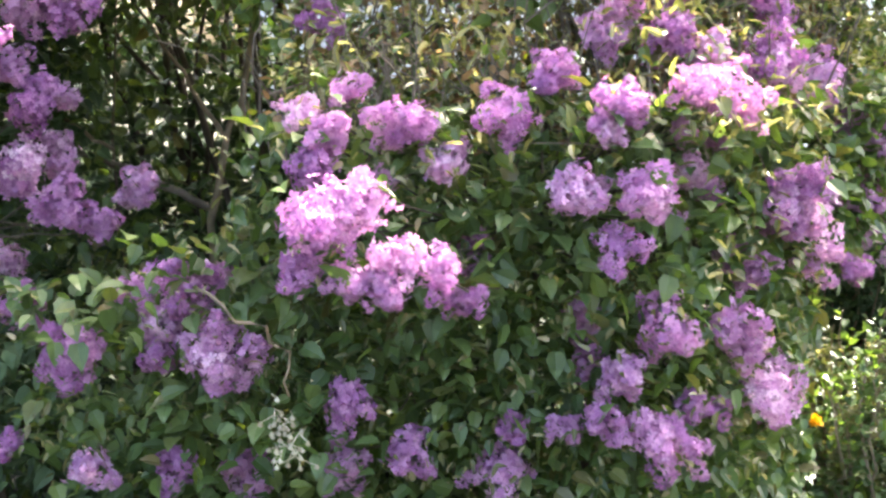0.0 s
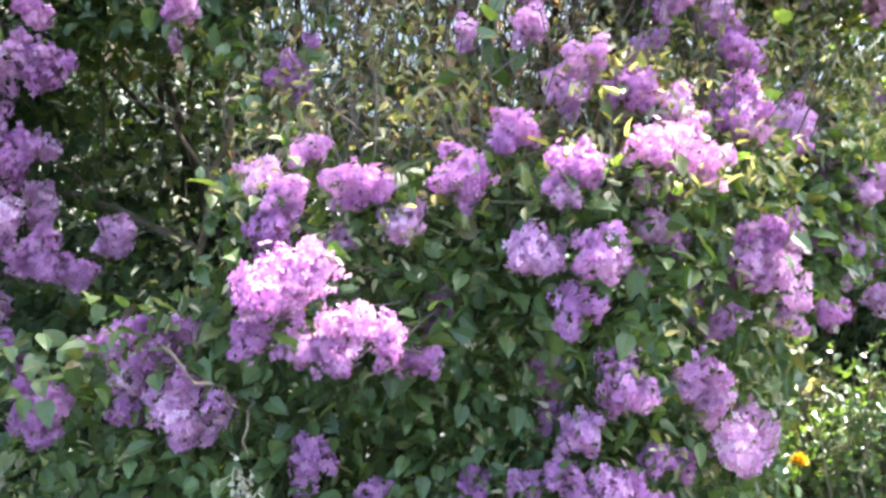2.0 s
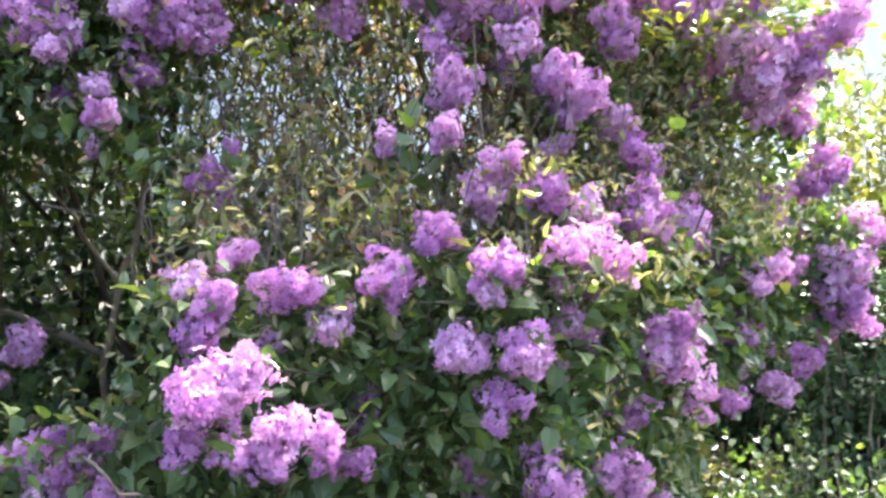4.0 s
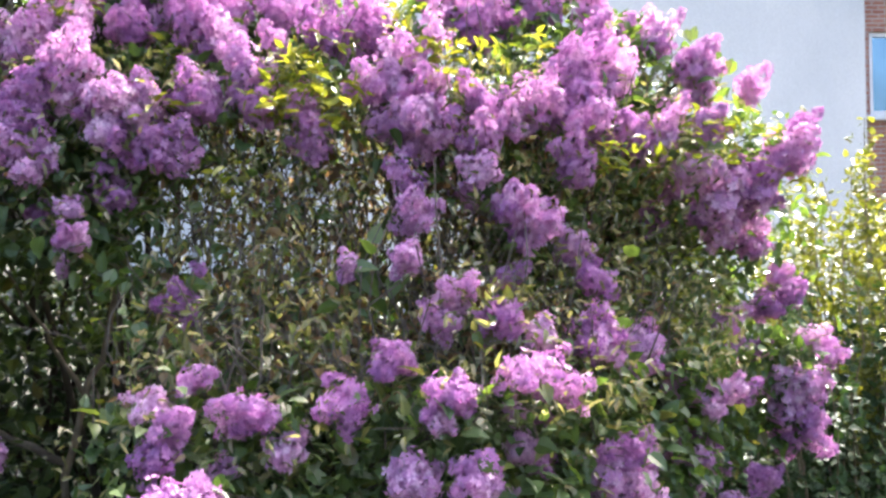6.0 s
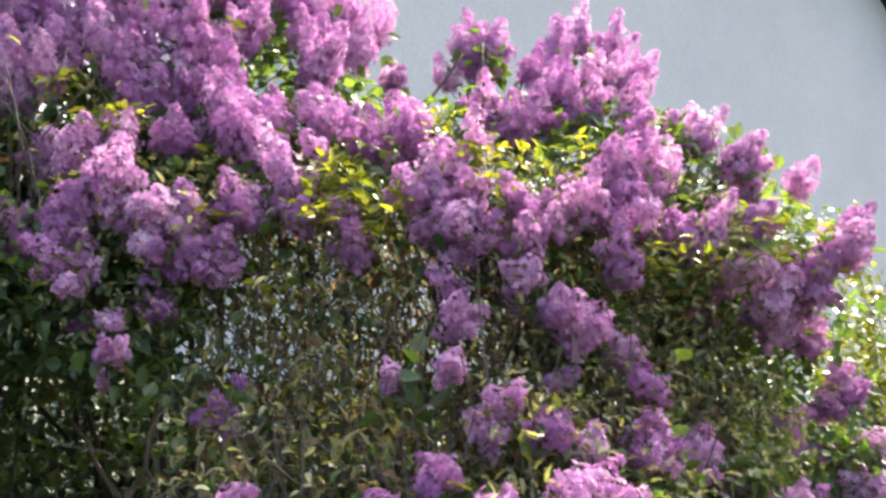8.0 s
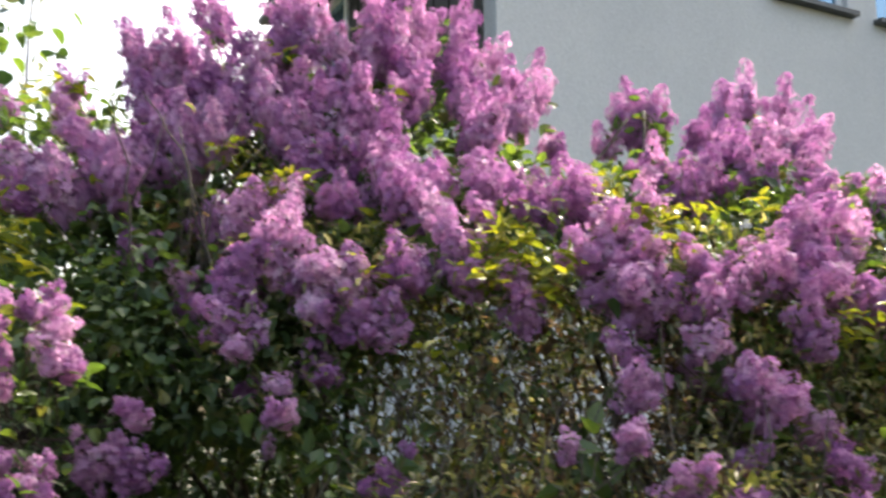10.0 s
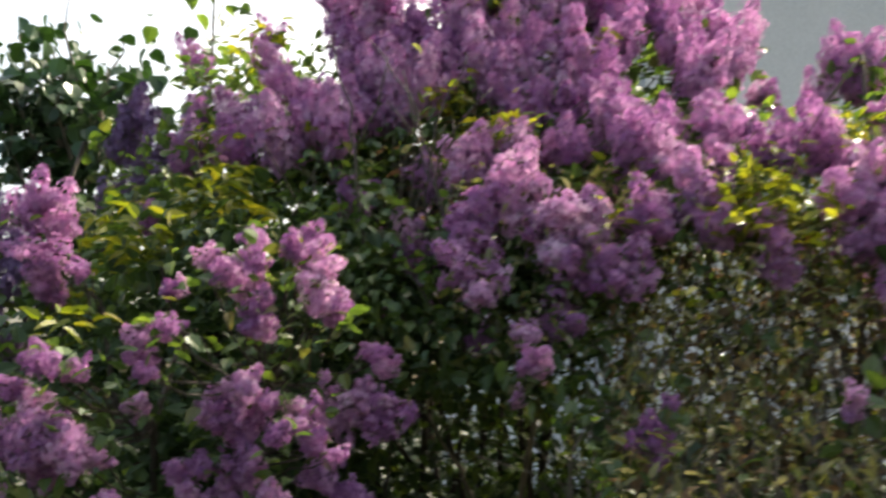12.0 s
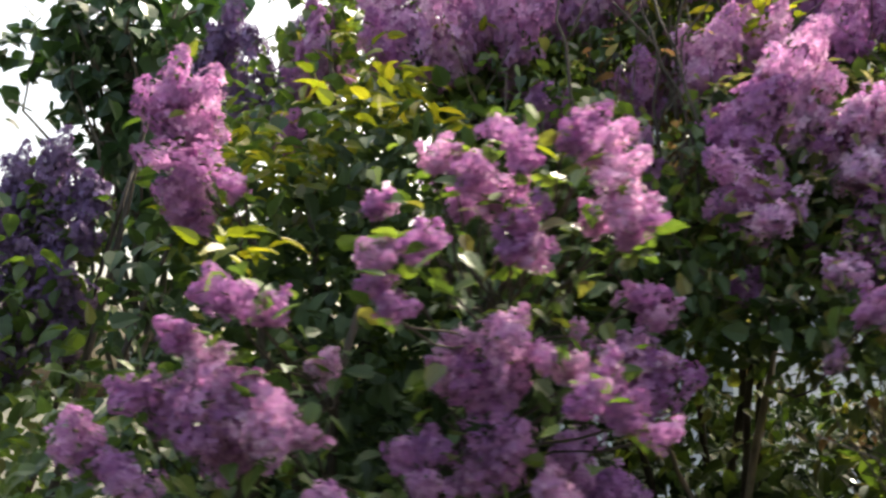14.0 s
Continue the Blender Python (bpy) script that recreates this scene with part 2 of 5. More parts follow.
def panicle_mesh(name, seed, length, width, side_lobes, mat, florets=150):
    """A lilac panicle along +z: a cone of florets, with side lobes and small closed buds at the tip."""
    rng = np.random.default_rng(seed)
    lobes = [(np.zeros(3), np.array([0, 0, 1.0]), length, width, florets)]
    for i in range(side_lobes):
        a = rng.uniform(0, 6.28)
        d = np.array([math.cos(a), math.sin(a), rng.uniform(0.2, 1.2)])
        lobes.append((np.array([0, 0, length * rng.uniform(0.02, 0.3)]), d / np.linalg.norm(d), length * rng.uniform(0.5, 0.75),
                      width * rng.uniform(0.6, 0.8), int(florets * rng.uniform(0.3, 0.5))))
    places, aims = [], []
    for origin, axis, ln, wd, n in lobes:
        u = np.cross(axis, [0.31, 0.9, 0.2])
        u /= np.linalg.norm(u)
        w = np.cross(axis, u)
        bumps = rng.uniform(0, 6.28, 3)
        for i in range(n):
            s = (i + rng.uniform()) / n
            s = s ** 1.25
            a = rng.uniform(0, 6.28)
            r = wd * (1 - s) ** 0.36 * min(1, 0.6 + s * 3.5) * (1 + 0.24 * math.sin(3 * a + bumps[0] + 9 * s) + 0.10 * math.sin(5 * a + bumps[1] - 21 * s)) * (rng.uniform(0.66, 1.04) if rng.uniform() < 0.88 else rng.uniform(1.04, 1.25))
            out = u * math.cos(a) + w * math.sin(a)
            places.append(origin + axis * ln * s + out * r)
            aims.append(out + axis * (0.25 + 1.2 * s ** 3))
    n = len(places)
    size = rng.choice([0.6, 1.0, 1.12], n, p=[0.22, 0.55, 0.23]) * rng.uniform(0.0165, 0.0225, n)
    v, f = scatter(FLORET_V, FLORET_F, places, turns(rng, n, aims, 0.35), size)
    me = bpy.data.meshes.new(name)
    me.from_pydata(v.tolist(), [], f)
    me.materials.append(mat)
    return me


PANICLES = [panicle_mesh("panicle", 10 + i, (0.13, 0.14, 0.15, 0.12, 0.16, 0.14)[i], (0.044, 0.046, 0.048, 0.050, 0.044, 0.052)[i],
                         (2, 3, 3, 4, 2, 3)[i], PETAL) for i in range(6)]
PANICLES_SHADED = [panicle_mesh("panicle", 30 + i, (0.14, 0.15, 0.13)[i], 0.047, (2, 3, 3)[i], PETAL_SHADED) for i in range(3)]


def tube(path, r0, r1, sides=6, wobble=0.0, rng=None):
    """A tapering stem through the points of a path."""
    verts, faces = [], []
    n = len(path)
    for i, p in enumerate(path):
        d = (path[min(i + 1, n - 1)] - path[max(i - 1, 0)]).normalized()
        u = d.orthogonal().normalized()
        w = d.cross(u)
        r = r0 + (r1 - r0) * i / (n - 1)
        for k in range(sides):
            a = 2 * math.pi * k / sides
            rr = r * (1 + (rng.uniform(-wobble, wobble) if rng is not None else 0))
            verts.append(p + (u * math.cos(a) + w * math.sin(a)) * rr)
    for i in range(n - 1):
        for k in range(sides):
            a, b = i * sides + k, i * sides + (k + 1) % sides
            faces.append((a, b, b + sides, a + sides))
    faces += [tuple(range(sides - 1, -1, -1)), tuple(range((n - 1) * sides, n * sides))]
    return verts, faces


def arc(a, b, lift, n=7, rng=None, shake=0.02):
    a, b = Vector(a), Vector(b)
    out = []
    for i in range(n):
        s = i / (n - 1)
        p = a.lerp(b, s)
        p.z += lift * math.sin(math.pi * s)
        if rng is not None and 0 < i < n - 1:
            p += Vector(rng.normal(size=3) * shake)
        out.append(p)
    return out


class Joined:
    """Gathers many small pieces into one mesh."""
    def __init__(self):
        self.v, self.f = [], []

    def add(self, v, f):
        b = len(self.v)
        self.v += [tuple(x) for x in v]
        self.f += [tuple(i + b for i in g) for g in f]


# ---- ground ----
def ground_height(x, y):
    return 0.05 * noise.noise(Vector((x * 0.4, y * 0.4, 0))) + 0.02 * noise.noise(Vector((x * 1.7, y * 1.7, 3)))


gx = [-3000, -400, -60, -15] + [-8 + i * 0.4 for i in range(41)] + [15, 60, 400, 3000]
gy = [-3000, -400, -60, -12] + [-6 + i * 0.4 for i in range(46)] + [20, 60, 400, 3000]
gv = [(x, y, ground_height(x, y) if abs(x) < 9 and -7 < y < 13 else 0) for y in gy for x in gx]
W = len(gx)
gf = [(j * W + i, j * W + i + 1, (j + 1) * W + i + 1, (j + 1) * W + i) for j in range(len(gy) - 1) for i in range(W - 1)]
tagged(mesh_object("ground", gv, gf, [SOIL], smooth=True), "dark mossy soil with grass around the bushes", "ground", kind="structure")

# ---- the grey house behind the bushes ----
CORNER, RUN, SIDE = Vector((-0.38, 7.98, 0)), Vector((0.834, 0.552, 0)), Vector((-0.552, 0.834, 0))
WALL_LONG, SIDE_LONG, EAVE_L, EAVE_R, APEX = 7.83, 4.2, 7.0, 5.35, 9.2


def on_wall(s, d, z):
    """A place s metres along the gable wall, d metres behind its face, z up."""
    return CORNER + RUN * s + SIDE * d + Vector((0, 0, z))


def prism(points, d0, d1):
    """A slab of the gable wall's outline (s, z) between two depths."""
    n = len(points)
    verts = [on_wall(s, d, z) for d in (d0, d1) for s, z in points]
    faces = [tuple(range(n)), tuple(range(2 * n - 1, n - 1, -1))] + [(i, i + n, (i + 1) % n + n, (i + 1) % n) for i in range(n)]
    return verts, faces


def window_on_wall(parent, s, z, w, h):
    """A white-framed window with blue-grey panes, its sill and its reveal."""
    hold = Joined()
    for a, b, c, d in ((s, s + w, z, z + 0.07), (s, s + w, z + h - 0.07, z + h), (s, s + 0.07, z + 0.07, z + h - 0.07),
                       (s + w - 0.07, s + w, z + 0.07, z + h - 0.07), (s + w / 2 - 0.05, s + w / 2 + 0.05, z + 0.07, z + h - 0.07)):
        hold.add(*prism([(a, c), (b, c), (b, d), (a, d)], 0.06, 0.13))
    win = mesh_object("window", hold.v, hold.f, [WHITE_PAINT], parent, "white wooden window frame")
    for a, b in ((s + 0.07, s + w / 2 - 0.05), (s + w / 2 + 0.05, s + w - 0.07)):
        mesh_object("pane", *prism([(a, z + 0.07), (b, z + 0.07), (b, z + h - 0.07), (a, z + h - 0.07)], 0.09, 0.10), [PANE], win, "pane that mirrors the blue sky")
    mesh_object("sill", *prism([(s - 0.06, z - 0.06), (s + w + 0.06, z - 0.06), (s + w + 0.06, z - 0.01), (s - 0.06, z - 0.01)], -0.10, 0.12), [ZINC], win, "dark metal sill")
    return win


house = tagged(new("house"), "house with a light grey plastered gable and dark tiled roof", "house")
OPEN = [(3.12, 5.9, 1.0, 1.25), (4.55, 5.9, 1.0, 1.25)]      # s, z, width, height
mid = WALL_LONG / 2
# gable wall in strips, so that the windows are real openings
strips = [0, 3.12, 4.12, 4.55, 5.55, WALL_LONG]


def gable_top(s):
    return EAVE_L + (APEX - EAVE_L) * s / mid if s <= mid else APEX + (EAVE_R - APEX) * (s - mid) / (WALL_LONG - mid)


for a, b in zip(strips, strips[1:]):
    hole = [o for o in OPEN if abs(o[0] - a) < 0.01]
    cuts = [a] + ([mid] if a < mid < b else []) + [b]
    top = [(s, gable_top(s)) for s in reversed(cuts)]
    if hole:
        z0, z1 = hole[0][1], hole[0][1] + hole[0][3]
        pieces = [[(a, 0), (b, 0), (b, z0), (a, z0)], [(a, z1), (b, z1)] + top]
    else:
        pieces = [[(a, 0), (b, 0)] + top]
    for piece in pieces:
        mesh_object("wall", *prism(piece, 0, 0.3), [PLASTER], house, "light grey plastered wall")
for o in OPEN:
    window_on_wall(house, *o)
# dark slab behind the windows in place of an unlit interior
mesh_object("room", *prism([(0.05, 0.1), (7.7, 0.1), (7.7, 5.2), (mid, 8.6), (0.05, 6.2)], 3.6, 3.7), [DARK_BOARD], house, "dim inside of the house")

# side wall: plaster below, dark upright boards above, with one window under the eave
mesh_object("wall", [on_wall(s, d, z) for s in (0.0, 0.10) for d, z in ((0.31, 0), (SIDE_LONG, 0), (SIDE_LONG, 4.398), (0.31, 4.398))],
            [(0, 1, 2, 3), (7, 6, 5, 4), (0, 4, 5, 1), (1, 5, 6, 2), (2, 6, 7, 3), (3, 7, 4, 0)], [PLASTER], house, "light grey plastered wall")
boards = 26
for i in range(boards):
    d0 = 0.31 + i * (SIDE_LONG - 0.31) / boards
    d1 = d0 + (SIDE_LONG - 0.31) / boards - 0.012
    z_low, z_high = 4.4, EAVE_L - 0.05
    spans = [(z_low, z_high)]
    if 3.1 < d0 < 3.98:
        spans = [(z_low, 5.5), (6.7, z_high)]
    for z0, z1 in spans:
        out = 0.03 + 0.012 * (i % 2)
        mesh_object("board", [on_wall(s, d, z) for s in (-out, 0.10) for d, z in ((d0, z0), (d1, z0), (d1, z1), (d0, z1))],
                    [(0, 1, 2, 3), (7, 6, 5, 4), (0, 4, 5, 1), (1, 5, 6, 2), (2, 6, 7, 3), (3, 7, 4, 0)], [DARK_BOARD], house)
side_win = Joined()
for d0, d1, z0, z1 in ((3.12, 4.05, 5.5, 5.58), (3.12, 4.05, 6.62, 6.7), (3.12, 3.20, 5.58, 6.62), (3.97, 4.05, 5.58, 6.62)):
    side_win.add([on_wall(s, d, z) for s in (-0.06, 0.05) for d, z in ((d0, z0), (d1, z0), (d1, z1), (d0, z1))],
                 [(0, 1, 2, 3), (7, 6, 5, 4), (0, 4, 5, 1), (1, 5, 6, 2), (2, 6, 7, 3), (3, 7, 4, 0)])
sw = mesh_object("window", side_win.v, side_win.f, [WHITE_PAINT], house, "white window frame in the boarded wall")
mesh_object("pane", [on_wall(s, d, z) for s in (-0.01, 0.0) for d, z in ((3.20, 5.58), (3.97, 5.58), (3.97, 6.62), (3.20, 6.62))],
            [(0, 1, 2, 3), (7, 6, 5, 4), (0, 4, 5, 1), (1, 5, 6, 2), (2, 6, 7, 3), (3, 7, 4, 0)], [PANE], sw, "pane that mirrors the blue sky")

# roof: two thick slopes with overhang, tile courses on top
for side, (s0, z0, s1, z1) in enumerate(((-0.55, EAVE_L - 0.36, mid, APEX + 0.04), (WALL_LONG + 0.5, EAVE_R - 0.42, mid, APEX + 0.04))):
    prof = [(s0, z0), (s1, z1), (s1, z1 + 0.26), (s0, z0 + 0.26)]
    if side:
        prof = prof[::-1]
    slope = mesh_object("roof", *prism(prof, -0.35, SIDE_LONG + 0.3), [ROOF], house, "dark roof slope")
    courses = 16
    for k in range(courses):
        u0, u1 = k / courses, (k + 1.12) / courses
        pa = [(s0 + (s1 - s0) * u0, z0 + 0.264 + (z1 - z0) * u0 + 0.035), (s0 + (s1 - s0) * u1, z0 + 0.264 + (z1 - z0) * u1),
              (s0 + (s1 - s0) * u1, z0 + 0.29 + (z1 - z0) * u1), (s0 + (s1 - s0) * u0, z0 + 0.30 + (z1 - z0) * u0 + 0.035)]
        mesh_object("tile_course", *prism(pa if not side else pa[::-1], -0.36, SIDE_LONG + 0.31), [ROOF], slope)
gutter = tube([on_wall(-0.60, d, EAVE_L - 0.30) for d in (-0.3, 1.0, 2.5, SIDE_LONG + 0.3)], 0.06, 0.06, 8)
mesh_object("gutter", *gutter, [ZINC], house, "dark metal rain gutter", smooth=True)
pipe = tube([on_wall(-0.10, 0.12, z) for z in (0.1, 2.0, 4.0, EAVE_L - 0.5)] + [on_wall(-0.58, 0.12, EAVE_L - 0.33)], 0.045, 0.045, 8)
mesh_object("downpipe", *pipe, [ZINC], house, "dark metal downpipe", smooth=True)

# ---- the brick house farther off ----
brick_house = tagged(new("brick_house"), "red brick house with white-framed windows, beyond the grey one", "house")
bx0, by0 = 8.0, 16.4


def brick_slab(name, x0, x1, z0, z1, y0, y1, mat, parent, label=""):
    return part(name, box_bm(bmesh.new(), (x0, y0, z0), (x1, y1, z1)), mat, parent, label)


wins = [(8.3, 3.86), (11.2, 3.86), (8.3, 1.0), (11.2, 1.0)]
zz = [0, 1.0, 2.4, 3.86, 5.26, 6.3]
for z0, z1 in zip(zz, zz[1:]):
    if z0 in (1.0, 3.86):
        for x0, x1 in ((bx0, 8.3), (9.4, 11.2), (12.3, 14.5)):
            brick_slab("wall", x0, x1, z0, z1, by0, by0 + 0.3, BRICK, brick_house)
    else:
        brick_slab("wall", bx0, 14.5, z0, z1, by0, by0 + 0.3, BRICK, brick_house)
brick_slab("wall", bx0, bx0 + 0.3, 0, 6.3, by0 + 0.3, by0 + 7, BRICK, brick_house)
# same dark backing here, no interior is built
brick_slab("room", bx0 + 0.4, 14.4, 0.1, 6.2, by0 + 2.0, by0 + 2.1, DARK_BOARD, brick_house)
for x, z in wins:
    hold = bmesh.new()
    for a, b, c, d in ((x, x + 1.1, z, z + 0.08), (x, x + 1.1, z + 1.32, z + 1.40), (x, x + 0.08, z + 0.08, z + 1.32), (x + 1.02, x + 1.1, z + 0.08, z + 1.32), (x + 0.51, x + 0.59, z + 0.08, z + 1.32)):
        box_bm(hold, (a, by0 + 0.05, c), (b, by0 + 0.14, d))
    w = part("window", hold, WHITE_PAINT, brick_house, "white window frame")
    for a in (x + 0.08, x + 0.59):
        part("pane", box_bm(bmesh.new(), (a, by0 + 0.09, z + 0.08), (a + 0.43, by0 + 0.10, z + 1.32)), PANE, w)
    part("sill", box_bm(bmesh.new(), (x - 0.08, by0 - 0.10, z - 0.09), (x + 1.18, by0 + 0.1, z - 0.004), 0.01), WHITE_PAINT, w)
part("roof", box_bm(bmesh.new(), (bx0 - 0.4, by0 - 0.4, 6.3), (14.9, by0 + 7.4, 6.55), 0.03), ROOF, brick_house)


# ---- lilacs ----
def crown_front(x, z):
    """How far off the flowering face of the lilac stands, by height and along the hedge."""
    heights = (0.3, 1.1, 1.4, 1.7, 2.1, 2.4, 2.8, 3.2)
    y0 = np.interp(z, heights, (2.2, 2.1, 2.1, 2.45, 2.62, 2.95, 3.2, 3.4))
    y1 = np.interp(z, heights, (2.2, 2.1, 2.1, 2.5, 2.7, 3.05, 3.6, 3.9))
    share = np.clip((x + 0.7) / 0.7, 0, 1)
    return y0 + (y1 - y0) * share + np.clip((x - 0.3) * 0.9, 0, 0.8) * np.interp(z, (1.2, 1.6, 1.9, 2.6), (1.3, 1.15, 0.65, 0.45))


def leaf_turns(rng, tip, droop=0.25, spread=0.5):
    """Leaves whose tips point along tip, faces roughly upward."""
    n = len(tip)
    x = tip / (np.linalg.norm(tip, axis=1, keepdims=True) + 1e-9) + rng.normal(size=(n, 3)) * spread - np.array([0, 0, droop])
    x /= np.linalg.norm(x, axis=1, keepdims=True)
    z = np.array([0, 0, 1.0]) + rng.normal(size=(n, 3)) * 0.45
    z -= x * (x * z).sum(1, keepdims=True)
    z /= np.linalg.norm(z, axis=1, keepdims=True) + 1e-9
    return np.stack([x, np.cross(z, x), z], axis=2)


HOLLOWS = [((-0.76, 2.60, 1.36), (0.38, 0.64, 0.34)), ((1.2, 3.1, 0.93), (0.52, 0.8, 0.15)), ((-0.87, 3.1, 2.22), (0.10, 0.9, 0.14)),
           ((-0.02, 1.88, 1.12), (0.24, 0.16, 0.13)), ((-0.12, 1.9, 1.24), (0.14, 0.14, 0.09)), ((0.33, 2.22, 1.5), (0.06, 0.1, 0.05))]     # gaps inside the bushes


def leaf_mesh(parent, name, rng, places, tips, lo, hi, mat, label="", droop=0.25, narrow=1.0, single=0):
    places, tips = np.asarray(places, float), np.asarray(tips, float)
    for c, r in HOLLOWS:
        keep = (((places - np.array(c)) / np.array(r)) ** 2).sum(1) > 1.0
        places, tips = places[keep], tips[keep]
    keep = (places[:, 2] > 0.98) | (places[:, 0] < 0.62 + 0.33 * (places[:, 1] - 2.4))     # the lilac ends here, weeds beyond
    places, tips = places[keep], tips[keep]
    leaves(parent, name, places - np.asarray(parent.location), leaf_turns(rng, tips, droop), rng.uniform(lo, hi, len(places)), mat, single, narrow, label)


def lilac(label, base, groups, meshes, n_stems, seed, inner, upward=0.35, lean=(0, -1), leafy=3, at_root=4, lo=0.032, hi=0.06, single=100, cat="bush"):
    """A lilac: bare stems from the foot, a twig to every flower cluster, leaves along the twigs."""
    rng = np.random.default_rng(seed)
    bush = tagged(new("lilac_bush"), label, cat, "lilacs")
    bush.location = base
    B = Vector(base)
    pts = [Vector(p[:3]) for g in groups for p in g]
    sizes = [p[3] for g in groups for p in g]
    # stem ends, spread over the crown
    chosen = [max(pts, key=lambda p: p.z)]
    while len(chosen) < min(n_stems, len(pts)):
        chosen.append(max(pts, key=lambda p: min((p - c).length for c in chosen)))
    nodes = []
    for c in chosen:
        foot = B + Vector((rng.uniform(-0.35, 0.35), rng.uniform(-0.2, 0.3), -0.05))
        end = c.lerp(Vector((B.x, B.y, c.z)), inner) - Vector((0, 0, 0.10))
        mid_p = foot.lerp(end, 0.45)
        mid_p = Vector((foot.x + (end.x - foot.x) * 0.28, foot.y + (end.y - foot.y) * 0.28, mid_p.z + 0.1))
        path = []
        for i in range(13):
            s = i / 12
            p = foot * (1 - s) ** 2 + mid_p * 2 * s * (1 - s) + end * s * s + Vector(rng.normal(size=3) * 0.012)
            path.append(p)
        v, f = tube([p - B for p in path], rng.uniform(0.014, 0.024), 0.006, 7, 0.15, rng)
        mesh_object("stem", v, f, [BARK_DARK], bush, smooth=True)
        nodes += path[3:]
    twigs = Joined()
    leaf_p, leaf_t, young_p, young_t = [], [], [], []
    for k, (p, s) in enumerate(zip(pts, sizes)):
        near = min(nodes, key=lambda q: (q - p).length + max(0, q.z - p.z) * 1.5)
        out = p - Vector((B.x, B.y, p.z - 0.4))
        out.normalize()
        rise = min(1.0, max(-0.55, upward + 0.9 * (p.z - 1.75)))
        d = Vector((out.x * 0.5 + lean[0] * 0.2, out.y * 0.4 + lean[1] * 0.35, rise)) + Vector(rng.normal(size=3) * (0.35 if p.z < 2.2 else 0.2))
        d.normalize()
        long = 1.0 if p.z < 1.6 else min(1.15, 1.0 + 0.15 * (p.z - 1.6)) * rng.uniform(0.9, 1.15)
        scale = s / (0.122 if s < 0.1 else 0.136) * rng.uniform(0.85, 1.15)
        root = p - d * scale * 0.065
        o = new("panicle", meshes[k % len(meshes)])
        o.parent = bush
        o.matrix_basis = Matrix.Translation(root - B) @ d.to_track_quat("Z", "Y").to_matrix().to_4x4() @ pose(0, 0, 0, 0, 0, rng.uniform(0, 360)) @ Matrix.Diagonal((scale * 0.97 / long ** 0.5, scale * 0.97 / long ** 0.5, scale * long, 1))
        if (near - root).length > 0.38:
            near = root + (near - root).normalized() * 0.38
        path = arc(near, root, -0.03, 6, rng, 0.012)
        inward = Vector((B.x - root.x, B.y - root.y + 0.3, 0)).normalized() * 0.12 * (root - near).length
        path = [q + inward * math.sin(math.pi * i / 5) for i, q in enumerate(path)]
        v, f = tube([q - B for q in path], 0.0026, 0.0018, 5)
        twigs.add(v, f)
        v, f = tube([root - B, root + d * s * 0.8 - B], 0.0022, 0.001, 4)
        twigs.add(v, f)
        for q in path[2:]:
            for j in range(leafy):
                leaf_p.append(q + Vector(rng.normal(size=3) * 0.03))
                leaf_t.append(tuple(rng.normal(size=3) + np.array([0, -0.4, 0.1])))
        for j in range(at_root):
            a = rng.uniform(0, 6.28)
            leaf_p.append(root + Vector(rng.normal(size=3) * 0.02))
            leaf_t.append((math.cos(a), math.sin(a), 0.2))
    tagged(mesh_object("brushwood", twigs.v, twigs.f, [BARK_DARK], bush, "thin brown twigs"), kind="stuff")
    leaf_mesh(bush, "foliage", rng, np.array([tuple(p) for p in leaf_p]), leaf_t, lo, hi, LEAF, "green heart-shaped leaves", single=single)
    return bush


def clumpy(rng, n, lo, hi, scale, floor_value):
    """Random places in a box, gathered in clumps."""
    p = rng.uniform(lo, hi, (n * 2, 3))
    keep = [i for i in range(len(p)) if noise.noise(Vector(p[i] * scale)) > floor_value + rng.uniform(-0.15, 0.15)]
    return p[keep[:n]]


def fill_leaves(bush, rng, n, x0, x1, z0, z1, depth, lo, hi, mat, name, floor_value=-0.1, offset=0.0, label="", narrow=1.0):
    """Leaves through the depth of the crown behind its flowering face."""
    p = clumpy(rng, n, (x0, 0, z0), (x1, depth, z1), 4.5, floor_value)
    p[:, 1] = p[:, 1] * p[:, 1] / depth + crown_front(p[:, 0], p[:, 2]) + offset
    tips = rng.normal(size=p.shape) + np.array([0, -0.8, 0.1])
    leaf_mesh(bush, name, rng, p, tips, lo, hi, mat, label, narrow=narrow)


# flower clusters: x, y, z and breadth in metres, branch by branch
MAIN_A = [(-0.32, 2.18, 0.75, 0.101), (-0.18, 2.15, 0.79, 0.082), (-0.02, 2.18, 0.74, 0.088), (0.01, 2.17, 0.83, 0.067), (0.09, 2.16, 0.84, 0.046), (0.11, 2.15, 0.84, 0.047), (0.17, 2.12, 0.86, 0.089), (0.25, 2.11, 0.84, 0.113), (0.28, 2.17, 0.8, 0.099), (0.34, 2.22, 0.85, 0.069), (0.34, 2.24, 0.75, 0.064), (0.41, 2.28, 0.82, 0.055), (0.51, 2.36, 0.83, 0.13), (0.59, 2.53, 0.77, 0.149), (-0.3, 2.13, 0.89, 0.103), (-0.08, 2.06, 1.1, 0.051), (-0.05, 2.04, 1.11, 0.05), (0.14, 2.25, 1.04, 0.069), (0.14, 2.26, 1.01, 0.059), (0.15, 2.29, 0.96, 0.068), (0.15, 2.25, 0.94, 0.067), (0.2, 2.12, 0.95, 0.088), (0.27, 2.14, 1.05, 0.091), (0.31, 2.13, 1.01, 0.065)]
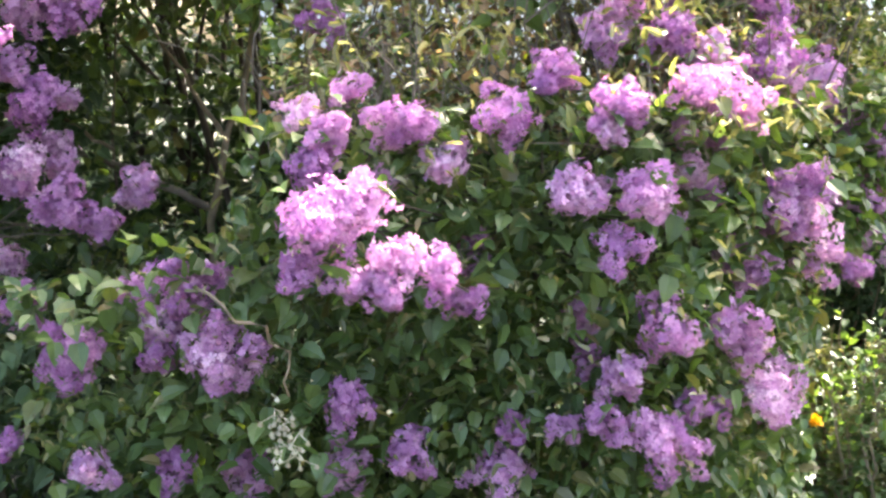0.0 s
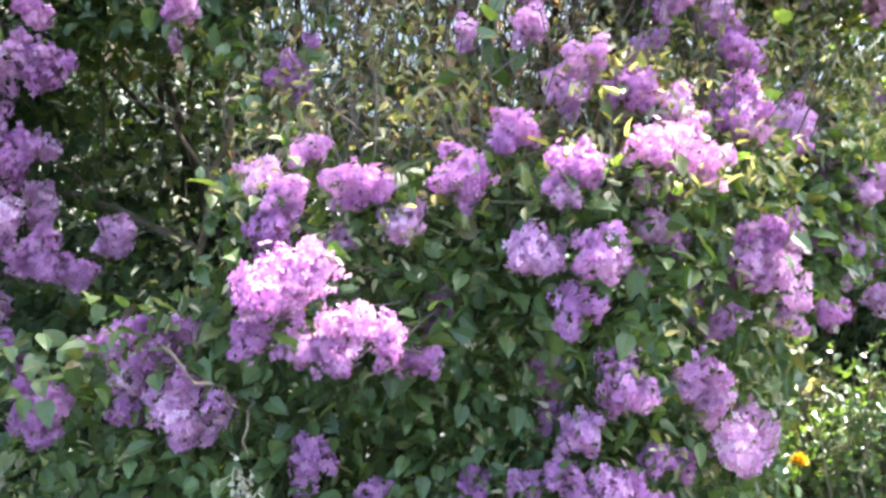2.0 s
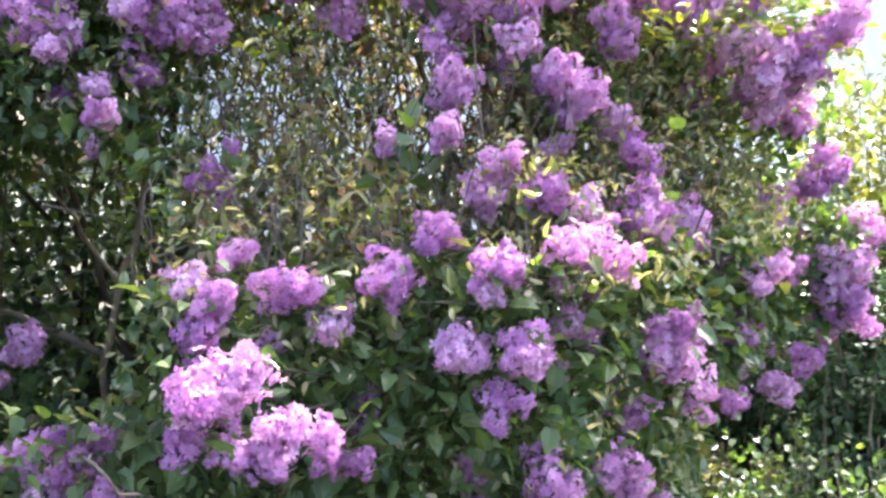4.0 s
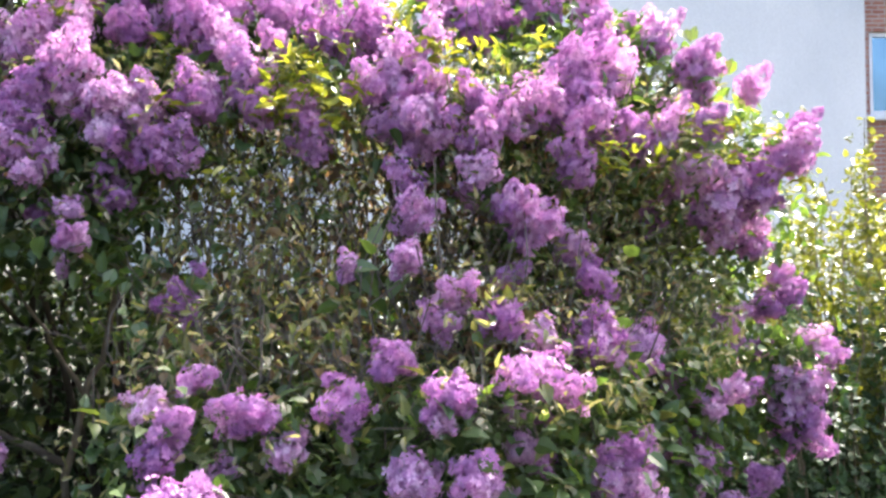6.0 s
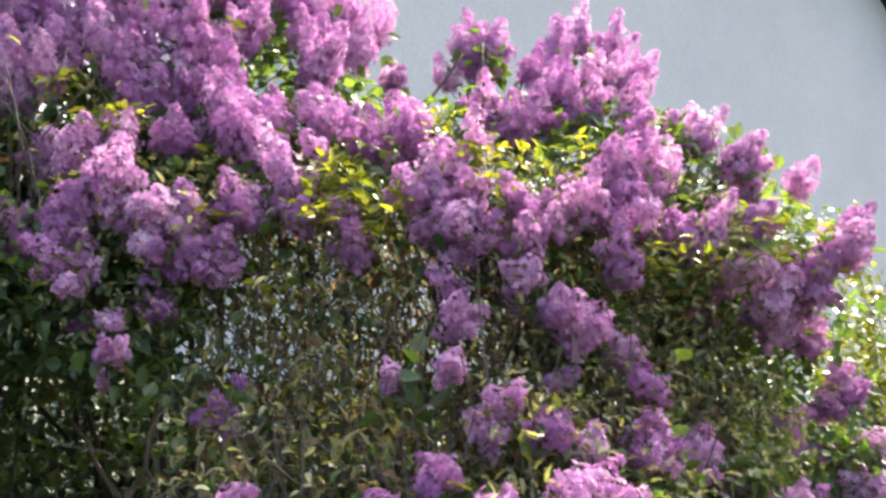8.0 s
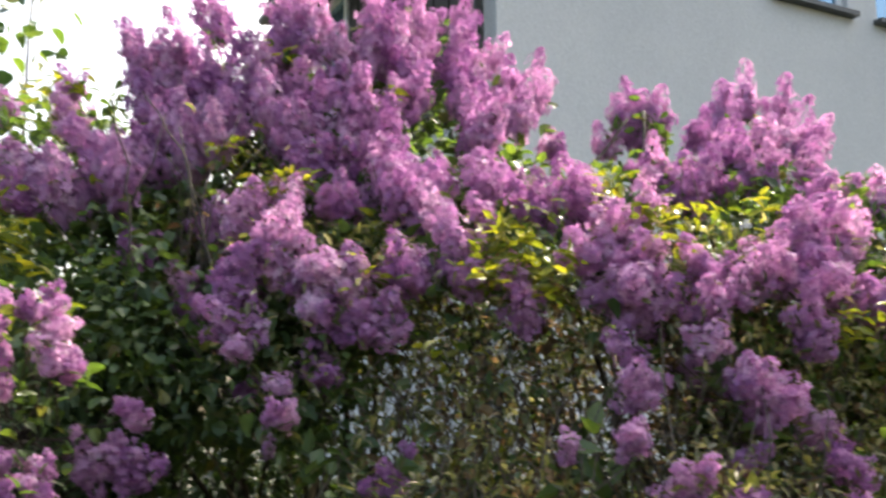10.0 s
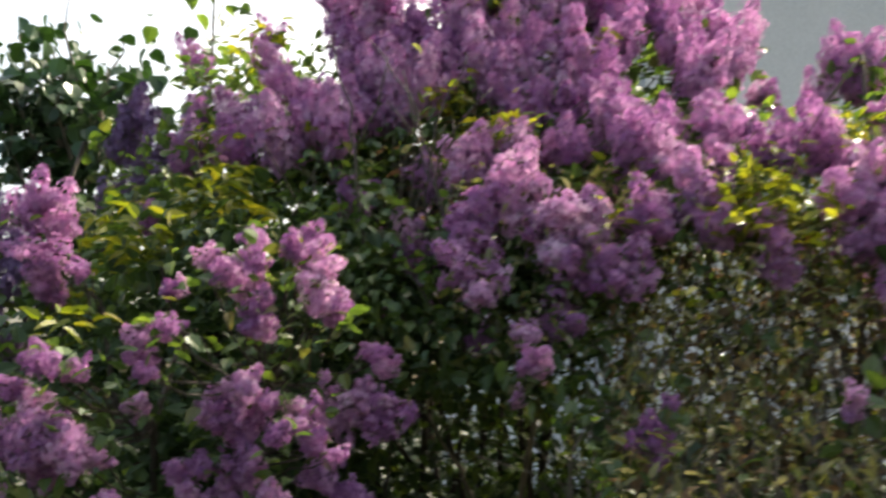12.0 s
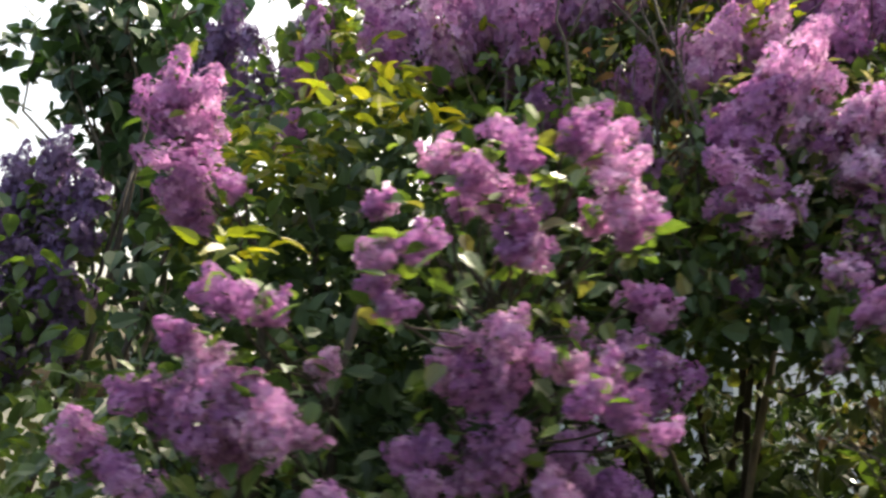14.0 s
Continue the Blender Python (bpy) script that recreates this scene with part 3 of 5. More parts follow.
MAIN_B = [(0.44, 2.29, 0.98, 0.131), (0.45, 2.3, 0.95, 0.103), (0.48, 2.44, 1.09, 0.102), (0.51, 2.47, 1.08, 0.132), (0.67, 2.59, 1.04, 0.088), (0.8, 2.68, 1.02, 0.069), (0.87, 2.82, 0.99, 0.061), (0.9, 2.99, 1.05, 0.093), (0.9, 2.94, 1.11, 0.106), (0.97, 3.04, 1.04, 0.107), (0.99, 3.06, 1.09, 0.095), (1.03, 3, 0.96, 0.077), (1.08, 3.04, 0.96, 0.082), (1.1, 3.01, 1.04, 0.1), (1.2, 3.17, 1.01, 0.093), (1.34, 3.27, 1.12, 0.156), (1.34, 3.22, 1.12, 0.133), (-0.32, 2.08, 1.34, 0.105), (-0.32, 1.88, 1.19, 0.071), (-0.29, 1.87, 1.27, 0.135), (-0.27, 1.89, 1.28, 0.109), (-0.24, 1.87, 1.18, 0.061), (-0.23, 2.15, 1.29, 0.063), (-0.23, 1.88, 1.29, 0.092)]
MAIN_C = [(-0.19, 1.87, 1.17, 0.09), (-0.17, 1.89, 1.19, 0.115), (-0.11, 1.89, 1.16, 0.045), (-0.1, 2.13, 1.34, 0.065), (-0.1, 1.87, 1.21, 0.045), (-0.1, 1.84, 1.2, 0.045), (-0.09, 2.14, 1.36, 0.057), (-0.06, 2.24, 1.16, 0.077), (-0.06, 2.22, 1.13, 0.085), (0.13, 2.11, 1.27, 0.106), (0.18, 2.1, 1.18, 0.105), (0.23, 2.09, 1.28, 0.115), (0.24, 2.09, 1.27, 0.086), (0.32, 2.31, 1.19, 0.052), (0.34, 2.32, 1.36, 0.054), (0.36, 2.31, 1.28, 0.075), (0.39, 2.35, 1.24, 0.055), (0.4, 2.41, 1.25, 0.055), (0.41, 2.37, 1.34, 0.054), (0.55, 2.41, 1.21, 0.129), (0.57, 2.39, 1.25, 0.111), (0.58, 2.43, 1.17, 0.119), (0.65, 2.52, 1.15, 0.14), (0.65, 2.56, 1.22, 0.121)]
MAIN_D = [(0.65, 2.55, 1.22, 0.108), (0.88, 2.9, 1.14, 0.105), (0.89, 2.91, 1.31, 0.136), (0.92, 2.81, 1.27, 0.066), (0.94, 2.95, 1.31, 0.126), (0.96, 3.03, 1.16, 0.091), (1, 2.9, 1.31, 0.081), (1.08, 3.02, 1.29, 0.088), (1.29, 3.23, 1.2, 0.127), (1.31, 3.2, 1.28, 0.146), (1.33, 3.26, 1.17, 0.155), (1.34, 3.22, 1.28, 0.131), (1.42, 3.24, 1.36, 0.107), (-0.36, 2.43, 1.59, 0.076), (-0.35, 2.13, 1.42, 0.064), (-0.29, 2.08, 1.4, 0.073), (-0.27, 2.19, 1.46, 0.073), (-0.21, 2.16, 1.4, 0.086), (-0.17, 2.12, 1.41, 0.081), (-0.01, 2.15, 1.41, 0.088), (0.08, 2.22, 1.48, 0.077), (0.11, 2.25, 1.48, 0.078), (0.15, 2.12, 1.39, 0.045), (0.17, 2.12, 1.38, 0.047)]
MAIN_E = [(0.18, 2.13, 1.43, 0.085), (0.2, 2.38, 1.54, 0.091), (0.21, 2.45, 1.58, 0.078), (0.22, 2.14, 1.42, 0.085), (0.23, 2.37, 1.61, 0.078), (0.32, 2.38, 1.53, 0.119), (0.32, 2.37, 1.55, 0.104), (0.33, 2.18, 1.45, 0.086), (0.39, 2.25, 1.44, 0.1), (0.41, 2.41, 1.51, 0.098), (0.45, 2.29, 1.41, 0.087), (0.54, 2.51, 1.48, 0.127), (0.55, 2.51, 1.47, 0.119), (0.57, 2.65, 1.62, 0.099), (0.69, 2.73, 1.44, 0.12), (0.7, 2.73, 1.44, 0.141), (1.11, 3.24, 1.48, 0.113), (1.14, 3.2, 1.38, 0.107), (1.21, 3.26, 1.38, 0.098), (1.26, 3.35, 1.49, 0.107), (1.28, 3.32, 1.51, 0.119), (1.35, 3.33, 1.55, 0.102), (1.35, 3.22, 1.42, 0.106), (1.36, 3.4, 1.58, 0.131)]
MAIN_F = [(-0.32, 2.46, 1.66, 0.046), (0, 2.39, 1.67, 0.045), (0, 2.41, 1.65, 0.045), (0.12, 2.41, 1.68, 0.089), (0.13, 2.59, 1.85, 0.088), (0.14, 2.53, 1.78, 0.116), (0.29, 2.76, 1.83, 0.088), (0.37, 2.6, 1.63, 0.105), (0.37, 2.6, 1.78, 0.127), (0.38, 2.59, 1.8, 0.117), (0.41, 2.58, 1.74, 0.114), (0.43, 2.61, 1.74, 0.128), (0.54, 2.72, 1.69, 0.108), (0.87, 3.17, 1.77, 0.088), (0.91, 3.13, 1.86, 0.107), (1, 3.1, 1.77, 0.12), (1.01, 3.05, 1.87, 0.132), (1.04, 3.06, 1.84, 0.16), (1.07, 3.15, 1.73, 0.139), (1.13, 3.17, 1.84, 0.139), (1.14, 3.26, 1.75, 0.146), (1.15, 3.14, 1.83, 0.166), (1.22, 3.3, 1.71, 0.131), (1.23, 3.32, 1.69, 0.119)]
MAIN_G = [(-0.41, 2.58, 1.91, 0.099), (-0.39, 2.59, 1.94, 0.127), (-0.36, 2.66, 2.06, 0.14), (-0.33, 2.64, 2.04, 0.116), (-0.31, 2.69, 2.06, 0.123), (-0.25, 2.72, 2.12, 0.121), (-0.23, 2.75, 2.12, 0.142), (-0.2, 2.66, 2.03, 0.089), (-0.11, 2.81, 2.07, 0.062), (-0.1, 2.86, 2.09, 0.07), (-0.09, 2.67, 2, 0.105), (-0.08, 2.64, 1.95, 0.087), (0.04, 2.69, 2.1, 0.124), (0.1, 2.69, 2, 0.097), (0.11, 2.76, 2.12, 0.133), (0.16, 2.64, 2, 0.177), (0.18, 2.69, 2.08, 0.087), (0.2, 2.68, 1.97, 0.15), (0.22, 2.71, 2.09, 0.091), (0.3, 2.67, 2.06, 0.107), (0.3, 2.68, 1.95, 0.081), (0.31, 2.58, 1.88, 0.119), (0.32, 2.61, 1.95, 0.084), (0.33, 2.68, 2.03, 0.091)]
MAIN_H = [(0.37, 2.72, 2.04, 0.103), (0.39, 2.68, 2, 0.103), (0.42, 2.73, 2.05, 0.114), (0.44, 2.78, 2, 0.094), (0.47, 2.75, 2.05, 0.118), (0.51, 2.81, 2.05, 0.139), (0.54, 2.84, 2.05, 0.11), (0.55, 2.75, 1.94, 0.12), (0.56, 2.91, 2.12, 0.116), (0.57, 2.75, 1.89, 0.103), (0.64, 2.85, 2.02, 0.153), (0.64, 2.88, 2.02, 0.115), (0.73, 2.91, 2, 0.137), (0.76, 2.94, 1.99, 0.117), (0.8, 2.95, 1.94, 0.111), (0.83, 2.94, 2.01, 0.132), (0.87, 2.98, 2.03, 0.118), (0.94, 2.98, 1.9, 0.116), (0.99, 3.04, 2.04, 0.119), (1, 3.04, 2.02, 0.13), (1.15, 3.1, 1.89, 0.141), (1.21, 3.17, 1.93, 0.156), (1.25, 3.12, 1.99, 0.148), (1.3, 3.18, 2, 0.113)]
MAIN_I = [(1.31, 3.17, 1.94, 0.106), (1.35, 3.21, 2.06, 0.084), (-0.4, 2.89, 2.32, 0.11), (-0.39, 2.92, 2.34, 0.123), (-0.39, 2.91, 2.3, 0.147), (-0.38, 2.83, 2.24, 0.151), (-0.37, 2.85, 2.27, 0.133), (-0.33, 2.83, 2.23, 0.124), (-0.3, 2.8, 2.22, 0.106), (-0.3, 2.89, 2.32, 0.107), (-0.28, 2.99, 2.35, 0.093), (-0.2, 2.94, 2.33, 0.15), (-0.19, 2.81, 2.22, 0.106), (-0.19, 2.99, 2.36, 0.129), (-0.13, 3.01, 2.35, 0.097), (-0.06, 2.89, 2.25, 0.118), (-0.04, 2.88, 2.24, 0.143), (0.05, 2.92, 2.27, 0.153), (0.08, 3, 2.32, 0.128), (0.1, 2.9, 2.22, 0.105), (0.13, 2.78, 2.16, 0.108), (0.18, 2.79, 2.13, 0.098), (0.21, 2.86, 2.25, 0.099), (0.33, 3.09, 2.35, 0.157)]
MAIN_J = [(0.35, 3.03, 2.3, 0.139), (0.37, 3.08, 2.32, 0.13), (0.41, 3.12, 2.35, 0.15), (0.6, 2.94, 2.19, 0.16), (0.61, 2.92, 2.15, 0.122), (0.69, 3.04, 2.18, 0.134), (0.69, 3.16, 2.32, 0.125), (0.72, 3.17, 2.3, 0.151), (0.73, 3.02, 2.19, 0.155), (0.84, 3.37, 2.37, 0.124), (0.92, 3.31, 2.33, 0.138), (0.92, 3.28, 2.31, 0.11), (0.98, 3.17, 2.22, 0.137), (1, 3.19, 2.25, 0.121), (1.02, 3.18, 2.22, 0.107), (1.03, 3.2, 2.17, 0.123), (1.03, 3.2, 2.24, 0.132), (1.2, 3.22, 2.17, 0.12), (-0.41, 2.96, 2.38, 0.145), (0.23, 3.12, 2.39, 0.079), (0.27, 3.12, 2.39, 0.096), (0.44, 3.4, 2.58, 0.127), (0.48, 3.27, 2.45, 0.151), (0.49, 3.33, 2.48, 0.144)]
MAIN_K = [(0.52, 3.24, 2.43, 0.108), (0.53, 3.32, 2.47, 0.141), (0.54, 3.24, 2.39, 0.117), (0.6, 3.27, 2.39, 0.109), (0.61, 3.3, 2.46, 0.115), (0.61, 3.46, 2.56, 0.114), (0.65, 3.48, 2.58, 0.126), (0.7, 3.5, 2.57, 0.111), (0.73, 3.34, 2.44, 0.128), (0.76, 3.47, 2.53, 0.111), (0.76, 3.52, 2.58, 0.119), (0.8, 3.5, 2.51, 0.096), (0.84, 3.62, 2.62, 0.129), (0.17, 3.7, 2.65, 0.093), (0.26, 3.7, 2.7, 0.12), (0.3, 3.72, 2.66, 0.115), (0.24, 3.72, 2.74, 0.105), (0.23, 3.76, 2.76, 0.128), (0.23, 3.8, 2.75, 0.114), (0.28, 3.83, 2.83, 0.119), (0.3, 3.82, 2.77, 0.121), (0.31, 3.76, 2.76, 0.139), (0.34, 3.81, 2.72, 0.157), (0.36, 3.78, 2.74, 0.138), (0.54, 3.62, 2.7, 0.149), (0.54, 3.56, 2.68, 0.128), (0.66, 3.83, 2.83, 0.136)]
MAIN_L = [(0.66, 3.78, 2.79, 0.11), (0.76, 3.82, 2.76, 0.12), (0.77, 3.77, 2.75, 0.159), (0.85, 3.67, 2.64, 0.102)]
TALL_A = [(-0.95, 2.17, 0.81, 0.062), (-0.77, 2.14, 0.77, 0.098), (-0.63, 2.16, 0.76, 0.087), (-0.55, 2.34, 0.65, 0.088), (-0.51, 2.3, 0.69, 0.114), (-0.8, 2.13, 0.99, 0.114), (-0.76, 2.1, 1.01, 0.091), (-0.68, 2.2, 1.09, 0.104), (-0.64, 2.18, 0.99, 0.092), (-0.63, 2.17, 1.04, 0.081), (-0.57, 2.18, 1.1, 0.122), (-0.56, 2.25, 1.08, 0.097), (-0.53, 2.09, 1, 0.108), (-0.52, 2.13, 0.99, 0.126), (-0.47, 2.14, 0.98, 0.104), (-0.71, 2.69, 1.8, 0.059), (-0.61, 2.5, 1.66, 0.05), (-0.59, 2.49, 1.79, 0.063), (-0.57, 2.4, 1.73, 0.059), (-0.55, 2.42, 1.73, 0.07), (-0.54, 2.64, 1.84, 0.096), (-0.5, 2.55, 1.82, 0.06), (-0.91, 2.75, 2.05, 0.09), (-0.87, 2.75, 1.99, 0.111)]
TALL_B = [(-0.73, 2.58, 1.98, 0.111), (-0.72, 2.56, 1.94, 0.122), (-0.71, 2.64, 2.05, 0.158), (-0.71, 2.61, 2.06, 0.142), (-0.7, 2.56, 1.88, 0.105), (-0.62, 2.65, 2.07, 0.133), (-0.61, 2.66, 2.1, 0.109), (-0.55, 2.61, 2.01, 0.147), (-0.55, 2.64, 2.03, 0.122), (-0.52, 2.61, 2.06, 0.14), (-0.51, 2.59, 1.93, 0.096), (-0.5, 2.61, 2.03, 0.132), (-0.49, 2.61, 2.03, 0.145), (-0.46, 2.66, 2.04, 0.156), (-0.46, 2.57, 1.92, 0.087), (-1.73, 3.19, 2.37, 0.106), (-1.42, 2.9, 2.33, 0.097), (-1.31, 2.93, 2.33, 0.135), (-1.28, 2.86, 2.33, 0.153), (-1.16, 2.98, 2.27, 0.088), (-1.13, 2.87, 2.35, 0.138), (-1.07, 2.84, 2.17, 0.096), (-0.88, 2.91, 2.22, 0.104), (-0.78, 2.89, 2.24, 0.105)]
TALL_C = [(-0.76, 2.74, 2.22, 0.144), (-0.74, 2.78, 2.24, 0.122), (-0.68, 2.81, 2.26, 0.085), (-0.64, 2.7, 2.15, 0.131), (-0.64, 2.78, 2.26, 0.085), (-0.63, 2.65, 2.14, 0.154), (-0.56, 2.84, 2.26, 0.086), (-0.55, 2.86, 2.27, 0.099), (-0.51, 2.79, 2.25, 0.076), (-0.51, 2.84, 2.26, 0.096), (-0.47, 2.96, 2.35, 0.141), (-1.67, 3.28, 2.5, 0.139), (-1.65, 3.23, 2.46, 0.161), (-1.44, 2.98, 2.43, 0.141), (-1.42, 2.96, 2.41, 0.151), (-1.39, 3.08, 2.6, 0.11), (-1.36, 3.06, 2.57, 0.136), (-1.28, 3.01, 2.47, 0.151), (-1.27, 3.04, 2.49, 0.128), (-1.23, 3, 2.4, 0.104), (-1.22, 2.95, 2.38, 0.132), (-1.21, 3.03, 2.5, 0.112), (-1.21, 2.98, 2.38, 0.159), (-1.2, 3, 2.39, 0.127)]
TALL_D = [(-1.17, 2.91, 2.38, 0.128), (-1.13, 3.02, 2.5, 0.104), (-1.12, 2.96, 2.44, 0.105), (-1.11, 3.09, 2.56, 0.147), (-1.11, 2.99, 2.41, 0.102), (-1.08, 3.02, 2.54, 0.122), (-1.07, 3.01, 2.42, 0.106), (-1.04, 3.03, 2.54, 0.152), (-1.01, 3.04, 2.52, 0.115), (-1, 3.12, 2.62, 0.115), (-1, 2.98, 2.45, 0.144), (-1, 3, 2.44, 0.123), (-0.94, 3.09, 2.61, 0.131), (-0.92, 3.03, 2.52, 0.156), (-0.91, 2.98, 2.48, 0.128), (-0.9, 3.05, 2.59, 0.119), (-0.86, 3.12, 2.62, 0.118), (-0.8, 3.05, 2.59, 0.148), (-0.74, 3.12, 2.62, 0.116), (-0.74, 3.03, 2.5, 0.162), (-0.71, 2.99, 2.49, 0.135), (-0.68, 3.02, 2.54, 0.113), (-0.65, 3.07, 2.59, 0.106), (-0.64, 2.98, 2.41, 0.138)]
TALL_E = [(-0.63, 2.99, 2.39, 0.13), (-0.61, 3.08, 2.54, 0.112), (-0.57, 3.17, 2.61, 0.14), (-0.55, 3.01, 2.4, 0.154), (-0.55, 3.05, 2.45, 0.119), (-0.54, 3.11, 2.59, 0.138), (-0.51, 3.1, 2.55, 0.155), (-0.49, 3.03, 2.39, 0.131), (-0.45, 3.08, 2.48, 0.141), (-0.45, 3.11, 2.5, 0.115), (-0.24, 3.22, 2.54, 0.145), (-0.22, 3.19, 2.54, 0.114), (-0.19, 3.26, 2.58, 0.128), (-0.17, 3.2, 2.57, 0.141), (-0.02, 3.58, 2.61, 0.08), (0.01, 3.57, 2.61, 0.082), (-1.91, 3.58, 2.83, 0.111), (-1.83, 3.51, 2.82, 0.106), (-1.56, 3.37, 2.75, 0.096), (-1.52, 3.37, 2.74, 0.105), (-1.46, 3.21, 2.76, 0.101), (-1.26, 3.25, 2.85, 0.116), (-1.26, 3.21, 2.81, 0.102), (-1.23, 3.18, 2.77, 0.136)]
TALL_F = [(-1.18, 3.15, 2.65, 0.156), (-1.17, 3.15, 2.66, 0.147), (-1.15, 3.22, 2.77, 0.171), (-1.13, 3.22, 2.78, 0.14), (-1.11, 3.24, 2.85, 0.131), (-1.1, 3.21, 2.82, 0.123), (-1.07, 3.12, 2.64, 0.101), (-1.04, 3.15, 2.69, 0.12), (-1.01, 3.17, 2.74, 0.158), (-0.99, 3.16, 2.72, 0.122), (-0.98, 3.14, 2.63, 0.115), (-0.92, 3.12, 2.68, 0.125), (-0.87, 3.17, 2.74, 0.145), (-0.84, 3.23, 2.81, 0.129), (-0.84, 3.15, 2.73, 0.12), (-0.82, 3.2, 2.82, 0.137), (-0.82, 3.24, 2.84, 0.12), (-0.8, 3.23, 2.87, 0.128), (-0.79, 3.13, 2.65, 0.115), (-0.73, 3.25, 2.86, 0.134), (-0.73, 3.14, 2.7, 0.106), (-0.72, 3.22, 2.85, 0.122), (-0.68, 3.22, 2.73, 0.12), (-0.64, 3.23, 2.72, 0.122)]
TALL_G = [(-0.63, 3.25, 2.8, 0.117), (-0.57, 3.12, 2.63, 0.169), (-0.57, 3.29, 2.8, 0.113), (-0.55, 3.28, 2.83, 0.121), (-0.5, 3.36, 2.85, 0.168), (-0.49, 3.35, 2.87, 0.151), (-0.46, 3.21, 2.66, 0.142), (-0.45, 3.22, 2.68, 0.114), (-0.44, 3.32, 2.74, 0.147), (-0.43, 3.36, 2.79, 0.146), (-0.42, 3.37, 2.78, 0.122), (-0.41, 3.23, 2.68, 0.173), (-0.39, 3.42, 2.86, 0.103), (-0.32, 3.5, 2.87, 0.117), (-0.29, 3.42, 2.81, 0.133), (-0.28, 3.35, 2.7, 0.107), (-0.24, 3.45, 2.78, 0.114), (-0.23, 3.47, 2.77, 0.128), (-0.22, 3.31, 2.67, 0.117), (-0.14, 3.57, 2.85, 0.107), (-0.14, 3.53, 2.78, 0.096), (-0.1, 3.4, 2.66, 0.166), (-0.09, 3.47, 2.73, 0.155), (-0.04, 3.55, 2.76, 0.093)]
TALL_H = [(-0.03, 3.62, 2.83, 0.094), (-1.32, 3.32, 2.96, 0.093), (-1.28, 3.23, 2.89, 0.102), (-1.21, 3.27, 2.89, 0.111), (-1.14, 3.39, 3.08, 0.127), (-1.05, 3.37, 3.04, 0.11), (-1.04, 3.33, 2.98, 0.113), (-0.95, 3.25, 2.88, 0.097), (-0.83, 3.36, 3.03, 0.127), (-0.79, 3.29, 3, 0.101), (-0.78, 3.36, 3.04, 0.115), (-0.77, 3.29, 2.94, 0.133), (-0.74, 3.25, 2.93, 0.126), (-0.72, 3.29, 2.91, 0.117), (-0.71, 3.29, 2.94, 0.139), (-0.65, 3.27, 2.88, 0.123), (-0.57, 3.44, 3.04, 0.13), (-0.56, 3.38, 2.96, 0.135), (-0.56, 3.32, 2.91, 0.104), (-0.55, 3.46, 3.05, 0.122), (-0.51, 3.43, 2.94, 0.153), (-0.5, 3.42, 2.91, 0.126), (-0.44, 3.5, 3.06, 0.117), (-0.44, 3.45, 2.98, 0.108)]
TALL_I = [(-0.4, 3.57, 3.04, 0.115), (-0.39, 3.47, 2.93, 0.104), (-0.31, 3.48, 2.89, 0.103), (-0.3, 3.68, 3.12, 0.124), (-0.3, 3.53, 2.9, 0.137), (-0.28, 3.6, 3.01, 0.126), (-0.18, 3.63, 2.95, 0.11)]
NEAR_A = [(-1.11, 2.58, 1.09, 0.095), (-1.02, 2.42, 1.05, 0.1), (-1.02, 2.4, 1.02, 0.106), (-0.98, 2.39, 1.31, 0.135), (-0.97, 2.4, 1.33, 0.119), (-0.97, 2.59, 1.33, 0.085), (-0.95, 2.54, 1.3, 0.072), (-0.9, 2.4, 1.23, 0.113), (-0.89, 2.39, 1.25, 0.107), (-0.83, 2.43, 1.2, 0.092), (-0.8, 2.54, 1.23, 0.075), (-0.79, 2.53, 1.26, 0.074), (-1.57, 2.08, 1.55, 0.079), (-1.54, 2.09, 1.51, 0.05), (-1.49, 2.11, 1.6, 0.05), (-1.49, 2.05, 1.51, 0.051), (-1.48, 2.08, 1.48, 0.072), (-1.48, 2.05, 1.59, 0.058), (-1.47, 2.12, 1.56, 0.057), (-1.46, 2.1, 1.6, 0.05), (-1.43, 2.09, 1.57, 0.056), (-1.4, 2.1, 1.53, 0.05), (-1.38, 2.12, 1.52, 0.045), (-1.37, 2.05, 1.59, 0.074)]
NEAR_B = [(-1.37, 2.11, 1.6, 0.055), (-1.37, 2.08, 1.56, 0.078), (-1.36, 2.12, 1.53, 0.045), (-1.33, 2.07, 1.6, 0.052), (-1.33, 2.1, 1.53, 0.045), (-1.3, 2.05, 1.56, 0.064), (-1.28, 2.04, 1.56, 0.061), (-1.28, 2.08, 1.55, 0.045), (-1.27, 2.09, 1.55, 0.045), (-1.24, 2.06, 1.48, 0.045), (-1.24, 2.09, 1.48, 0.045), (-1.18, 2.19, 1.53, 0.051), (-1.15, 2.23, 1.53, 0.064), (-1.14, 2.17, 1.49, 0.06), (-1.1, 2.23, 1.5, 0.054), (-1.06, 2.22, 1.62, 0.09), (-1.06, 2.21, 1.55, 0.046), (-1.05, 2.22, 1.52, 0.076), (-1.03, 2.19, 1.55, 0.049), (-0.98, 2.42, 1.51, 0.074), (-0.98, 2.16, 1.49, 0.045), (-0.97, 2.17, 1.48, 0.045), (-0.96, 2.6, 1.45, 0.098), (-0.95, 2.39, 1.43, 0.113)]
